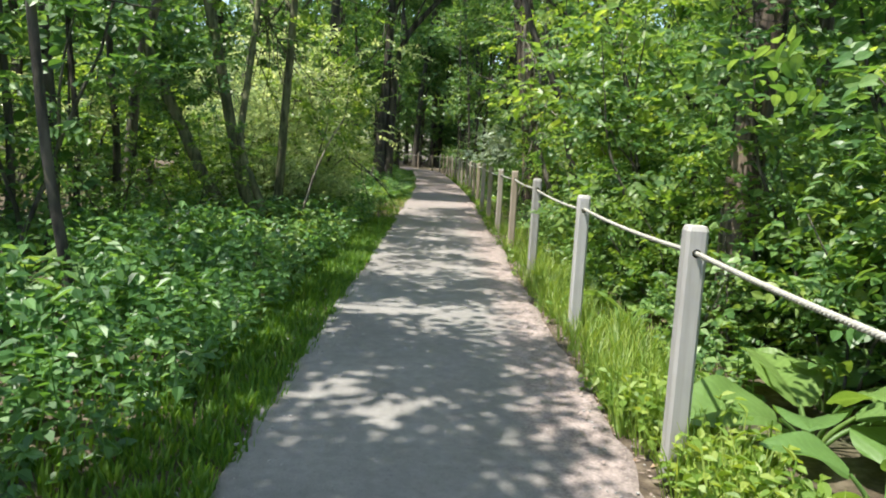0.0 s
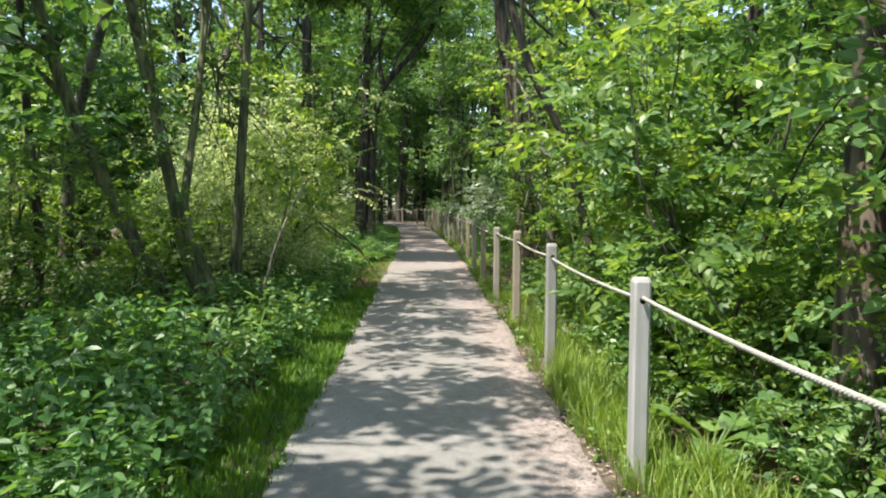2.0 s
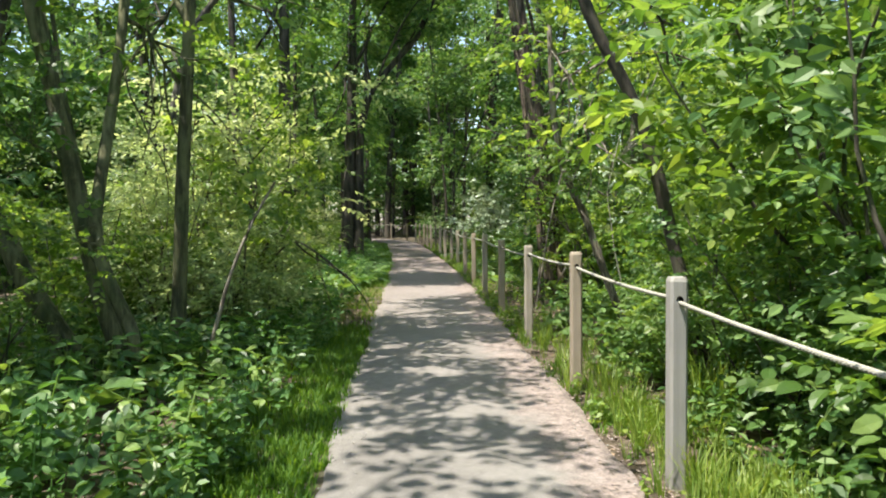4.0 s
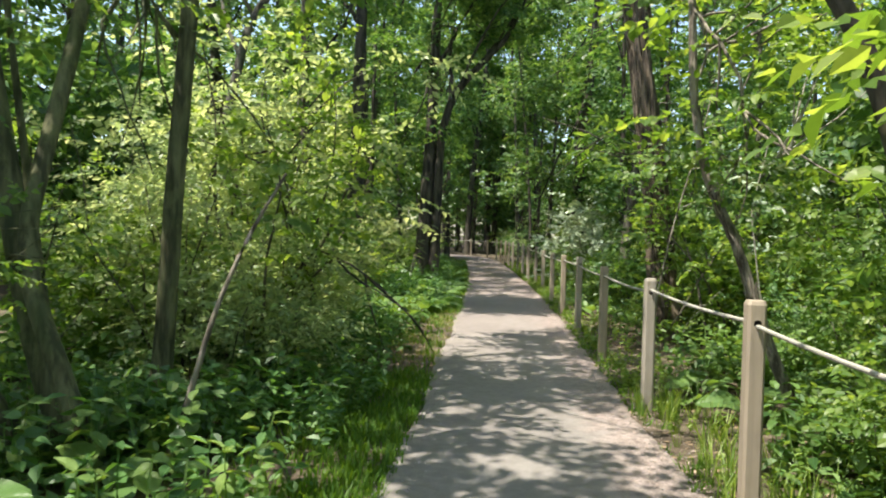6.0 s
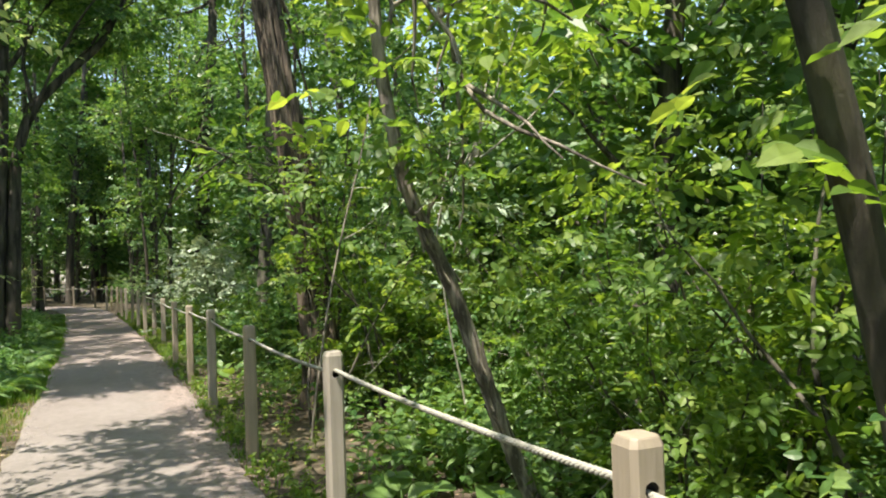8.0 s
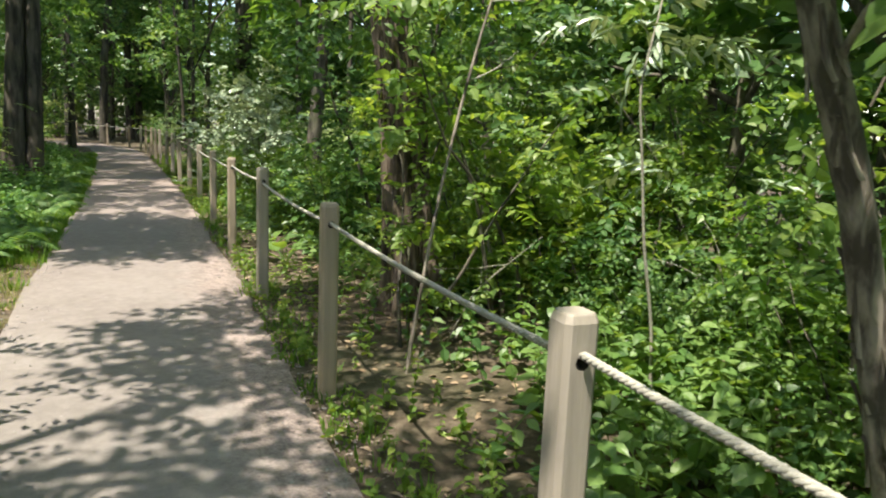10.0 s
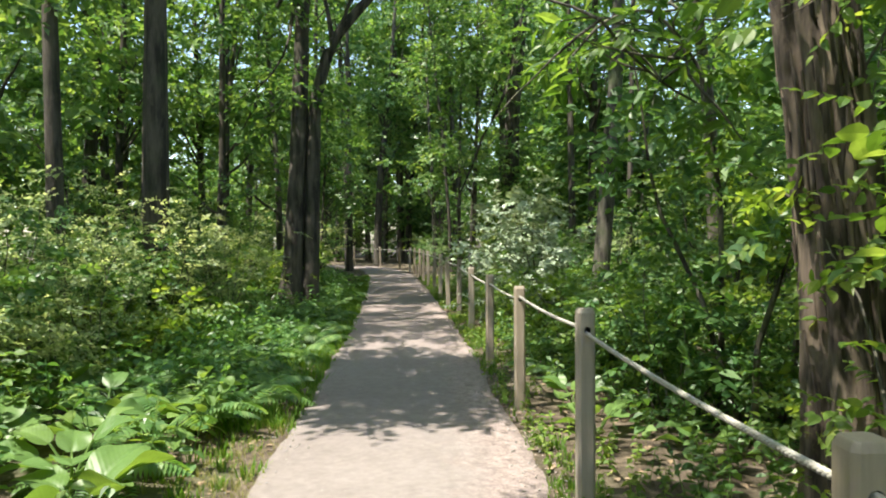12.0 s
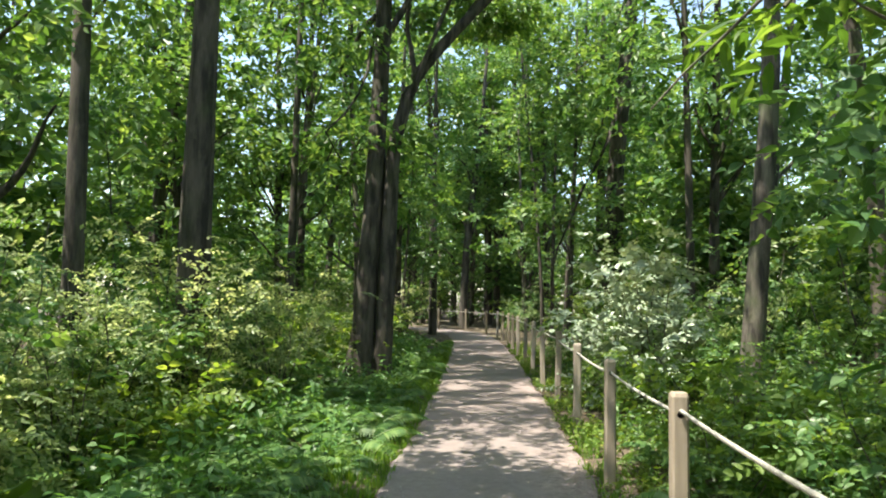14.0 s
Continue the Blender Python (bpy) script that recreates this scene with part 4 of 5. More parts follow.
# far thickets that close the view
THICKETS = [shrub(301 + k, SPRAY_HUGE, (M_LEAF_FAR, M_LEAF, M_LEAF_FAR)[k], 280, 5.5, "tall dense green thicket deep in the wood", 1.0, 2.6, "thicket", "thickets deep in the wood", 5) for k in range(3)]
places = []
for _ in range(5000):
    x, y = g.uniform(-20, 20), g.uniform(-9, 78)
    o = float(off_path(np.array([x]), np.array([y]))[0])
    if o < 5.6 or (x < 0 and o < 8 and 12 < y < 30) or any((x - a) ** 2 + (y - b) ** 2 < 13.0 for a, b, _ in places):
        continue
    places.append((x, y, 1.0))
    if len(places) >= 66:
        break
spread(THICKETS, places, g)

# slim saplings with leaves at every height
SAPLINGS = [shrub(401, SPRAY_MID, M_LEAF, 145, 4.6, "slim young tree with green leaves", 1.0, 1.1, "sapling", "young trees of the understorey", 3),
            shrub(402, SPRAY_MID, M_LEAF_BRIGHT, 130, 4.0, "slim young tree with light green leaves", 1.0, 1.2, "sapling", "young trees of the understorey", 3),
            shrub(403, SPRAY_MID, M_LEAF, 150, 5.4, "tall thin young tree in full leaf", 1.1, 1.2, "sapling", "young trees of the understorey", 3)]
places = [ (4.6, 16.6, 0.85), (3.3, 5.4, 0.9), (2.9, 20.0, 0.8), (-5.4, 12.4, 0.9)]
for _ in range(5000):
    x, y = g.uniform(-11, 11), g.uniform(-6, 64)
    o = float(off_path(np.array([x]), np.array([y]))[0])
    if o < (1.9 if x > 0 else 2.4) or any((x - a) ** 2 + (y - b) ** 2 < 2.6 for a, b, _ in places):
        continue
    if x < 0 and y < 13.6 and (-0.46 * y < x or o < 2.6):
        continue
    if (17 < y < 30 and o < 3.4) or (12 < y < 17.5 and 0 < x < 4.5):
        continue
    places.append((x, y, 1.0))
    if len(places) >= 70:
        break
places = [(x - 2.6, y, s) if -5.2 < x < -2.8 and (20.5 < y < 23 or 4 < y < 7.5) else (x, y, s) for x, y, s in places]
spread(SAPLINGS, places, g)

# shrubs: fine ones along the path, plainer ones behind
BUSHES = [shrub(201, SPRAY_BROAD, M_LEAF, 185, 2.0, "dense shrub with broad green leaves"), shrub(202, SPRAY_BROAD, M_LEAF, 185, 2.4, "tall shrub with green leaves on thin stems"),
          shrub(204, SPRAY_BROAD, M_LEAF_BRIGHT, 170, 1.8, "loose shrub with light green leaves")]
places = []
for _ in range(6000):
    x, y = g.uniform(-5, 5), g.uniform(0, 34)
    o = float(off_path(np.array([x]), np.array([y]))[0])
    low, high = (0.95, 3.2) if x > 0 else (2.0, 3.8)
    if not low < o < high or any((x - a) ** 2 + (y - b) ** 2 < 0.95 for a, b, _ in places):
        continue
    if x < 0 and (y < 9 or (y < 13.4 and -0.46 * y < x)):
        continue
    if x < 0 and 18 < y < 30 and o < 2.8:
        continue
    if x > 0 and y < 9.5 and o < 1.8:
        continue
    if x > 0 and 13.5 < y < 21 and o < 1.35:
        continue
    if 12.6 < y < 17.2 and 0 < x < 4.3:
        continue
    if (x - 2.0) ** 2 + (y - 4.2) ** 2 < 1.3:
        continue
    places.append((x, y, 0.62 if o < 1.7 or (x > 0 and 19.5 < y < 28) else 0.9))
    if len(places) >= 62:
        break
spread(BUSHES, places, g)
BUSHES_BACK = [shrub(211, SPRAY_MID, M_LEAF, 108, 2.6, "green shrub in the understorey shade", 1.1, 1.1), shrub(212, SPRAY_MID, M_LEAF, 108, 3.0, "tall green shrub in the understorey", 1.1, 1.1),
               shrub(213, SPRAY_FINE, M_LEAF_GREY, 108, 2.6, "grey-green shrub with fine small leaves", 1.1, 1.1), shrub(214, SPRAY_MID, M_LEAF_BRIGHT, 108, 2.4, "sunlit light green understorey shrub", 1.1, 1.1)]
places = []
for _ in range(9000):
    x, y = g.uniform(-12, 12), g.uniform(-7, 62)
    o = float(off_path(np.array([x]), np.array([y]))[0])
    if o < (3.2 if 0 < y < 34 else 1.5) or any((x - a) ** 2 + (y - b) ** 2 < 2.0 for a, b, _ in places):
        continue
    places.append((x, y, 1.0))
    if len(places) >= 82:
        break
spread(BUSHES_BACK, places, g)

# the bright fine-leaved bush that leans towards the path
WILLOWS = [shrub(221, SPRAY_FINE, M_LEAF_GREY, 215, 3.2, "tall bright grey-green bush with fine leaves", 1.1, 1.35, stems=7), shrub(222, SPRAY_FINE, M_LEAF_GREY, 215, 3.0, "bright fine-leaved bush leaning to the path", 1.1, 1.4, stems=7)]
spread(WILLOWS, [(-2.5, 15.2, 1.0), (-3.3, 16.8, 1.05), (-4.0, 17.6, 0.9), (-3.5, 15.9, 1.1), (-3.3, 14.4, 0.9), (-4.2, 22.5, 0.62), (-3.7, 24.2, 0.66), (-4.9, 20.2, 0.9)], g)
g2 = np.random.default_rng(12)
spread(WILLOWS, [(-2.0, 13.9, 0.6), (-2.75, 13.6, 0.7), (-2.6, 16.3, 0.6), (-3.4, 17.5, 0.6), (-3.9, 21.2, 0.6), (-3.3, 22.9, 0.5), (-3.3, 25.6, 0.7), (-3.0, 27.6, 0.65), (-3.4, 29.2, 0.7)], g2, 0.95, 1.1)
# light young trees among the fine-leaved bushes
YOUNG = shrub(404, SPRAY_BROAD, M_LEAF_BRIGHT, 120, 3.9, "young tree with glowing light green leaves", 1.0, 1.1, "sapling", "young trees of the understorey", 3)
spread([YOUNG], [(-2.15, 13.9, 0.95), (-3.1, 15.7, 0.95), (-4.2, 18.4, 0.9), (3.0, 9.6, 0.9), (2.9, 12.2, 0.85)], g)
spread([YOUNG], [(2.5, 10.45, 0.7), (2.75, 11.6, 0.8), (2.02, 16.95, 0.72), (2.9, 17.2, 0.9)], g2, 0.95, 1.05)
spread(BUSHES[1:2], [(2.3, 10.55, 0.5), (2.6, 11.1, 0.55)], g2, 0.95, 1.05)
# leafy screen behind the fence at the start
g3 = np.random.default_rng(31)
spread(BUSHES, [(2.75, 5.2, 0.85), (2.4, 7.5, 0.8), (2.95, 6.0, 1.0), (2.3, 8.7, 0.75), (3.1, 7.2, 1.0), (2.45, 9.6, 0.75), (3.3, 4.6, 0.95), (3.0, 3.6, 0.9)], g3, 0.95, 1.1)
spread([YOUNG], [(2.3, 5.85, 0.6), (-3.2, 10.7, 0.5), (-4.2, 10.6, 0.6)], g3, 0.95, 1.05)
spread(BUSHES[:1], [(2.15, 6.15, 0.5)], g3, 0.95, 1.05)
spread(SAPLINGS, [(2.9, 5.6, 0.75), (2.45, 8.1, 0.8), (3.2, 4.2, 0.8), (2.6, 9.2, 0.85)], g3, 0.95, 1.05)
# sunlit leaves beside the crooked trunk, and shrubs in the shade behind it
spread([YOUNG], [(2.75, 12.75, 0.45), (3.1, 13.1, 0.62), (3.6, 13.9, 0.75), (3.9, 12.9, 0.85)], g3, 0.95, 1.05)
spread(BUSHES[2:], [(2.85, 12.6, 0.55), (3.3, 14.5, 0.6), (3.9, 13.4, 0.8)], g3, 0.95, 1.1)
spread(BUSHES[:2], [(3.9, 15.6, 0.6), (4.4, 16.5, 0.7), (4.5, 14.7, 0.75), (3.5, 16.8, 0.6), (4.9, 15.6, 0.8), (4.2, 17.6, 0.7), (3.3, 15.9, 0.45)], g3, 0.95, 1.1)
# low leafy bushes at the foot of the taller ones
LOW = [shrub(241, SPRAY_FINE, M_LEAF_GREY, 110, 1.15, "low bush with fine grey-green leaves", 1.0, 0.9, stems=5), shrub(242, SPRAY_BROAD, M_LEAF_BRIGHT, 75, 1.0, "low bush with fresh green leaves", 1.0, 0.9, stems=5), shrub(243, SPRAY_BROAD, M_LEAF_BRIGHT, 70, 0.9, "low bush with light green leaves", 1.0, 0.9, stems=5)]
low_places = [(-2.2 - 0.55 * (k % 2) + 0.25 * math.sin(k * 2.1) - 0.12 * k, 13.7 + k * 0.45, 1.0) for k in range(12)] + [(-3.3 - 0.6 * (k % 2) + 0.25 * math.sin(k * 1.7), 19.6 + k * 0.5, 1.0) for k in range(13)]
spread(LOW, low_places, g)
spread(LOW[:1], [(-1.8, 13.4, 0.85), (-2.3, 13.3, 1.0), (-2.0, 14.2, 0.9), (-1.9, 15.0, 0.7), (-2.4, 14.9, 1.1), (-2.3, 15.9, 0.7), (-3.0, 16.6, 1.0)], g2, 0.95, 1.1)
# trees at the far bend, the lower ones added to shade the fence there
spread(TREES[:2], [(-6.4, 53.6, 0.8), (-9.8, 54.8, 0.8), (1.6, 54.6, 0.8), (-1.4, 59.6, 0.8)], g)
spread(TREES[2:3], [(-5.6, 48.4, 0.8), (-3.9, 50.0, 0.7), (-7.4, 51.0, 0.8), (-3.4, 44.6, 0.8)], g, 0.95, 1.05)
spread(GIANTS, [(-1.6, 65.0, 1.0), (3.0, 58.5, 0.9), (6.0, 51.5, 0.85), (-5.2, 63.0, 1.0), (7.4, 61.0, 1.0), (1.2, 74.0, 1.0), (-6.6, 45.6, 0.8), (-0.4, 61.5, 1.1), (4.4, 47.5, 0.95), (2.4, 67.0, 1.1), (-3.4, 57.5, 1.0)], g2)
# shrubs that close the far bend
spread(BUSHES_BACK[:2], [(-4.3, 48.8, 0.8), (-4.6, 51.0, 0.9), (-3.9, 46.6, 0.8), (-5.6, 53.2, 0.9)], g)
# the pale bush beyond the fence
spread([shrub(231, SPRAY_BROAD, M_LEAF_PALE, 260, 2.3, "pale silvery-leaved bush behind the fence", 1.0, 1.25)], [(2.55, 28.0, 1.0), (2.9, 29.4, 0.8)], g)
# arching branch with long light leaves over the fence
hero_tree([(3.0, 20.9, 0), (2.95, 20.8, 1.8), (2.75, 20.7, 2.9), (2.3, 20.6, 3.4), (1.85, 20.5, 3.25), (1.6, 20.45, 2.95)], 0.03, 4, M_BARK, "thin arching tree with long light green leaves",
          SPRAY_LONG, M_LEAF_BRIGHT, 62, [((1.68, 20.4, 2.95), (0.28, 0.4, 0.25)), ((2.1, 20.5, 3.2), (0.4, 0.4, 0.25)), ((2.8, 20.8, 2.8), (0.5, 0.5, 0.5))], 41, 0.02, 3, 0.5, sides=8)
# bare pale sapling
hero_tree([(2.88, 15.4, 0), (2.84, 15.4, 0.5), (2.74, 15.4, 0.95), (2.69, 15.4, 1.35), (2.63, 15.4, 1.75), (2.72, 15.4, 2.15), (2.85, 15.5, 2.6)], 0.011, 3, M_TWIG, "thin pale crooked sapling with few leaves",
          SPRAY_LONG, M_LEAF_PALE, 26, [((2.8, 15.6, 2.1), (0.7, 0.4, 0.2)), ((3.1, 15.6, 1.3), (0.5, 0.3, 0.2))], 42, 0.0, 1, 0.7, sides=6, size=0.55)

# thin pale stems and dead twigs


def pale_stem(line, radius, label, twigs, seed):
    rng = np.random.default_rng(seed)
    base = np.array(line[0], float)
    ob = thing("stem", label, "stem", "pale stems and dead twigs", tuple(base))
    p = smooth_line(np.array(line) - base, 22)
    p[0, 2] -= 0.05
    part("trunk", mesh_of("trunk", *tube(p, np.linspace(radius, radius * 0.4, 22), 7, 0.05, seed), M_BARK_TORN if radius > 0.01 else M_TWIG, True), ob)
    for k in range(twigs):
        i = rng.integers(8, 21)
        l = limb_line(rng, p[i], rng.normal(0, 1, 3) * [1, 1, 0.5] + [0, 0, 0.5], rng.uniform(0.2, 0.6), 0.1, 7)
        part("twig", mesh_of("twig", *tube(l, np.linspace(radius * 0.4, 0.0015, 7), 4), M_TWIG, True), ob)
    return ob


pale_stem([(1.8, 16.4, 0), (1.86, 16.4, 0.4), (2.0, 16.4, 1.25), (2.18, 16.4, 2.0), (2.38, 16.45, 2.6), (2.55, 16.5, 3.4)], 0.0135, "thin pale leaning stem near the fence", 3, 91)
pale_stem([(-1.95, 11.58, 0), (-1.79, 11.58, 0.45), (-1.65, 11.58, 0.95), (-1.46, 11.58, 1.4), (-1.25, 11.58, 1.75)], 0.022, "pale bare stem leaning to the path", 0, 92)
g = np.random.default_rng(93)
for k in range(14):
    x, y = (g.uniform(1.9, 4.2), g.uniform(12, 19)) if k < 9 else (g.uniform(-4.5, -2.2), g.uniform(8, 20))
    a, h = g.uniform(0, 6.28), g.uniform(0.4, 0.9)
    z = float(ground_z(x, y)[0])
    pale_stem([(x, y, z), (x + 0.25 * h * math.cos(a), y + 0.25 * h * math.sin(a), z + h * 0.5), (x + 0.8 * h * math.cos(a), y + 0.8 * h * math.sin(a), z + h)], 0.005, "bare pale dead twig among herbs", 3, 100 + k)

# ---------------------------------------------------------------- low plants


def herb(rng, height, pairs, leaf_len, leaf_wid, shape=True):
    """A low plant: an upright stem with pairs of leaves."""
    out = []
    lean = rng.normal(0, 0.2, 2)
    w = 0.004
    out.append((np.array([(-w, 0, 0), (w, 0, 0), (w + lean[0] * height, lean[1] * height, height), (-w + lean[0] * height, lean[1] * height, height)]), np.array([(0, 1, 2, 3)])))
    for k in range(pairs):
        f = (k + 1) / pairs
        for s in (0, 180):
            v, q = leaf(leaf_len * rng.uniform(0.75, 1.2) * (1.1 - 0.35 * f), leaf_wid * rng.uniform(0.75, 1.2) * (1.1 - 0.35 * f), rng.uniform(0.1, 0.4), rng.uniform(0.1, 0.4), shape)
            m = rot("Z", s + k * 80 + rng.normal(0, 30)) @ rot("X", rng.normal(4, 25)) @ rot("Y", rng.normal(0, 18))
            out.append((v @ m.T + [lean[0] * height * f, lean[1] * height * f, height * f * rng.uniform(0.9, 1.0)], q))
    return join(out)


def blades(rng, count, height, spread_by, width=0.0045):
    """A tuft of bent grass blades."""
    out = []
    for _ in range(count):
        a, h = rng.uniform(0, 6.28), height * rng.uniform(0.55, 1.15)
        d = np.array([math.cos(a), math.sin(a), 0])
        s = np.array([-d[1], d[0], 0]) * width
        b = d * rng.uniform(0, spread_by * 0.4)
        bend = rng.uniform(0.1, 0.6) * h
        mid, tip = b + d * bend * 0.35 + [0, 0, h * 0.6], b + d * bend + [0, 0, h]
        out.append((np.array([b - s, b + s, mid + s * 0.8, mid - s * 0.8, tip + s * 0.1, tip - s * 0.1]), np.array([(0, 1, 2, 3), (3, 2, 4, 5)])))
    return join(out)


CABBAGES = [(2.04, 4.3, 1.15), (2.5, 5.0, 1.05), (1.95, 3.55, 1.0), (1.85, 6.9, 0.95), (2.35, 6.0, 0.95), (-3.3, 6.9, 1.0), (-2.7, 6.5, 0.8), (-2.2, 8.4, 0.8), (-1.75, 9.9, 0.75), (-2.4, 10.3, 0.95), (-2.0, 11.0, 0.8), (-3.1, 9.9, 0.9),
                (-1.9, 14.0, 0.7), (-1.45, 18.7, 0.95), (-1.8, 19.3, 0.95), (-1.7, 18.1, 0.8), (-2.2, 18.9, 0.9), (-2.3, 21.0, 0.9), (-2.9, 21.7, 1.0), (-2.0, 20.1, 0.7), (-3.4, 20.9, 0.9), (-1.75, 20.6, 0.8), (-1.55, 21.3, 0.75), (-2.5, 19.7, 0.95), (1.75, 20.3, 0.75), (1.8, 21.4, 0.7), (1.78, 14.1, 0.75), (2.1, 13.4, 0.8), (2.6, 13.0, 0.8), (2.2, 15.1, 0.7), (2.3, 19.6, 0.7)]


def strew(rng, n, x0, x1, y0, y1, keep, clear=True):
    """Places on the ground inside a rectangle, where keep(off, x, y) gives the chance to stay."""
    x, y = rng.uniform(x0, x1, n), rng.uniform(y0, y1, n)
    o = np.concatenate([off_path(a, b) for a, b in zip(np.array_split(x, 40), np.array_split(y, 40))])
    patch = np.array([noise.noise(Vector((a * 0.9, b * 0.9, 3))) for a, b in zip(x, y)])
    s = rng.random(n) < keep(o, x, y, patch)
    if clear:
        for a, b, r in CABBAGES:
            s &= (x - a) ** 2 + (y - b) ** 2 > (0.42 * r) ** 2
    x, y, o = x[s], y[s], o[s]
    return np.stack([x, y, ground_z(x, y) - 0.01], 1), o


def stuff(name, label, category, kinds, mat, places, sizes, rng):
    a = rng.uniform(0, 6.28, len(places))
    d = np.stack([np.cos(a), np.sin(a), rng.normal(0, 0.08, len(places))], 1)
    me = mesh_of(name, *scatter(rng, kinds, places, d, sizes, 0.12), mat)
    tagged(new(name, me), label, category, kind="stuff")


g = np.random.default_rng(8)
HERBS = [herb(g, 0.46, 5, 0.115, 0.072) for _ in range(5)]
HERBS_LOW = [herb(g, 0.2, 4, 0.075, 0.05) for _ in range(5)]
TUFTS = [blades(g, 9, 0.27, 0.12) for _ in range(5)]
TURF = [blades(g, 7, 0.08, 0.18, 0.0065) for _ in range(5)]

# herbs along the path's left
p, o = strew(g, 15500, -5.5, -0.9, -1, 40, lambda o, x, y, n: np.where(o > 0.42, np.clip(0.75 + n, 0.15, 1), 0) * np.where(o > 2.4, 0.45, 1) * np.where(y > 26, 0.5, 1) * np.where((y > 20) & (y < 31) & (o < 2.6), 0.3, 1) * np.where((y > 14.8) & (y < 20.5) & (o < 0.75), 0.12, 1))
stuff("herb_layer", "dense low green herbs with broad leaves", "herbs", HERBS, M_HERB, p, g.uniform(0.55, 1.15, len(p)) * np.clip(0.55 + o * 0.5, 0.5, 1.15), g)
# herbs behind the fence
p, o = strew(g, 10500, 1.2, 5.5, 0, 40, lambda o, x, y, n: np.where(o > 0.55, np.clip(0.6 + 1.3 * n, 0.1, 1), 0) * np.where((y > 14.2) & (y < 20) & (o < 1.0), 0.22, 1) * np.where(y > 26, 0.5, 1))
stuff("herb_layer", "patchy green herbs behind the rope fence", "herbs", HERBS, M_LEAF, p, g.uniform(0.45, 1.0, len(p)), g)
# sunlit broad herbs near the crooked trunk
HERBS_BIG = [herb(g, 0.46, 4, 0.13, 0.1, "round") for _ in range(4)]
p, o = strew(g, 760, 1.55, 3.6, 11.5, 17, lambda o, x, y, n: np.where((o > 0.5) & (y < 11.5 + 2.6 * (x - 0.6)), np.clip(0.55 + 1.2 * n, 0.05, 1), 0) * np.where((y > 15) & (x < 2), 0.2, 1))
stuff("herb_layer", "sunlit broad-leaved herbs behind the fence", "herbs", HERBS_BIG, M_CABBAGE, p, g.uniform(0.6, 1.1, len(p)), g)
# broad-leaved patches on the other side of the path
for y0, y1, n in ((8.4, 12.2, 420), (17.6, 20.8, 300)):
    p, o = strew(g2, n, -3.4, -1.0, y0, y1, lambda o, x, y, n: np.where((o > 0.55) & (o < 2.2), np.clip(0.6 + 1.4 * n, 0.05, 1), 0))
    stuff("herb_layer", "pale broad-leaved herbs beside the path", "herbs", HERBS_BIG, M_CABBAGE, p, g2.uniform(0.7, 1.2, len(p)), g2)
# small weeds at the posts and path edge
p, o = strew(g, 9000, 0.8, 1.9, 0, 42, lambda o, x, y, n: np.where((o > 0.0) & (o < 0.75), np.clip(0.3 + 1.2 * n, 0.04, 0.9), 0) * np.where(o < 0.15, 0.35, 1) * np.where((y > 13.8) & (y < 20) & (o > 0.25), 0.3, 1))
stuff("weeds", "small light green weeds along the fence", "weeds", HERBS_LOW, M_GRASS, p, g.uniform(0.4, 1.0, len(p)), g)
# tall grass round the first posts
p, o = strew(g, 8600, 0.85, 2.1, 1, 14, lambda o, x, y, n: np.where((o > 0.06) & (o < 0.66), np.clip(0.8 + 1.1 * n, 0.1, 1), 0) * np.where(y > 9, 0.3, 1) * np.where(o < 0.16, 0.45, 1))
stuff("tall_grass", "tall pale green grass at the fence posts", "grass", TUFTS, M_GRASS, p, g.uniform(0.5, 1.1, len(p)), g)
# leafy weeds in the sun round the first post
p, o = strew(g, 900, 0.9, 1.75, 1.2, 4.6, lambda o, x, y, n: np.where((o > 0.1) & (o < 0.75), np.clip(0.7 + n, 0.2, 1), 0))
stuff("weeds", "leafy pale green weeds round a post", "weeds", [herb(g, 0.3, 4, 0.085, 0.055) for _ in range(4)], M_GRASS, p, g.uniform(0.45, 1.1, len(p)), g)
# turf at both edges
p, o = strew(g, 21000, -2.4, -0.4, -1, 44, lambda o, x, y, n: np.where((o > 0.02) & (o < 1.1), np.clip(1.15 - 0.6 * o + n, 0.1, 1), 0) * np.where((y > 15.0) & (y < 20.5), 0.22, 1))
stuff("turf", "short soft green grass along the path", "grass", TURF, M_COVER, p, g.uniform(0.6, 1.4, len(p)), g)
p, o = strew(g, 9000, 0.6, 1.9, 10, 44, lambda o, x, y, n: np.where((o > 0.02) & (o < 0.3), np.clip(0.45 + n, 0.05, 1), 0))
stuff("turf", "thin grass under the rope fence", "grass", TURF, M_COVER, p, g.uniform(0.6, 1.2, len(p)), g)
p, o = strew(g3, 9500, -1.8, -0.5, 1, 14.5, lambda o, x, y, n: np.where((o > 0.0) & (o < 0.55), np.clip(1.1 - 1.2 * o + 0.6 * n, 0.05, 1), 0))
stuff("turf", "soft thick grass at the path's green edge", "grass", TURF, M_COVER, p, g3.uniform(0.45, 1.15, len(p)), g3)
p, o = strew(g3, 3600, -2.6, -0.7, 14.5, 27, lambda o, x, y, n: np.where((o > 0.04) & (o < 1.2), 0.5, 0))
p[:, 2] += 0.016
stuff("leaf_litter", "dry brown leaves on the bare verge", "leaf litter", [leaf(0.06, 0.035, 0.3, 0.1)], M_LITTER, p, g3.uniform(0.5, 1.3, len(p)), g3)
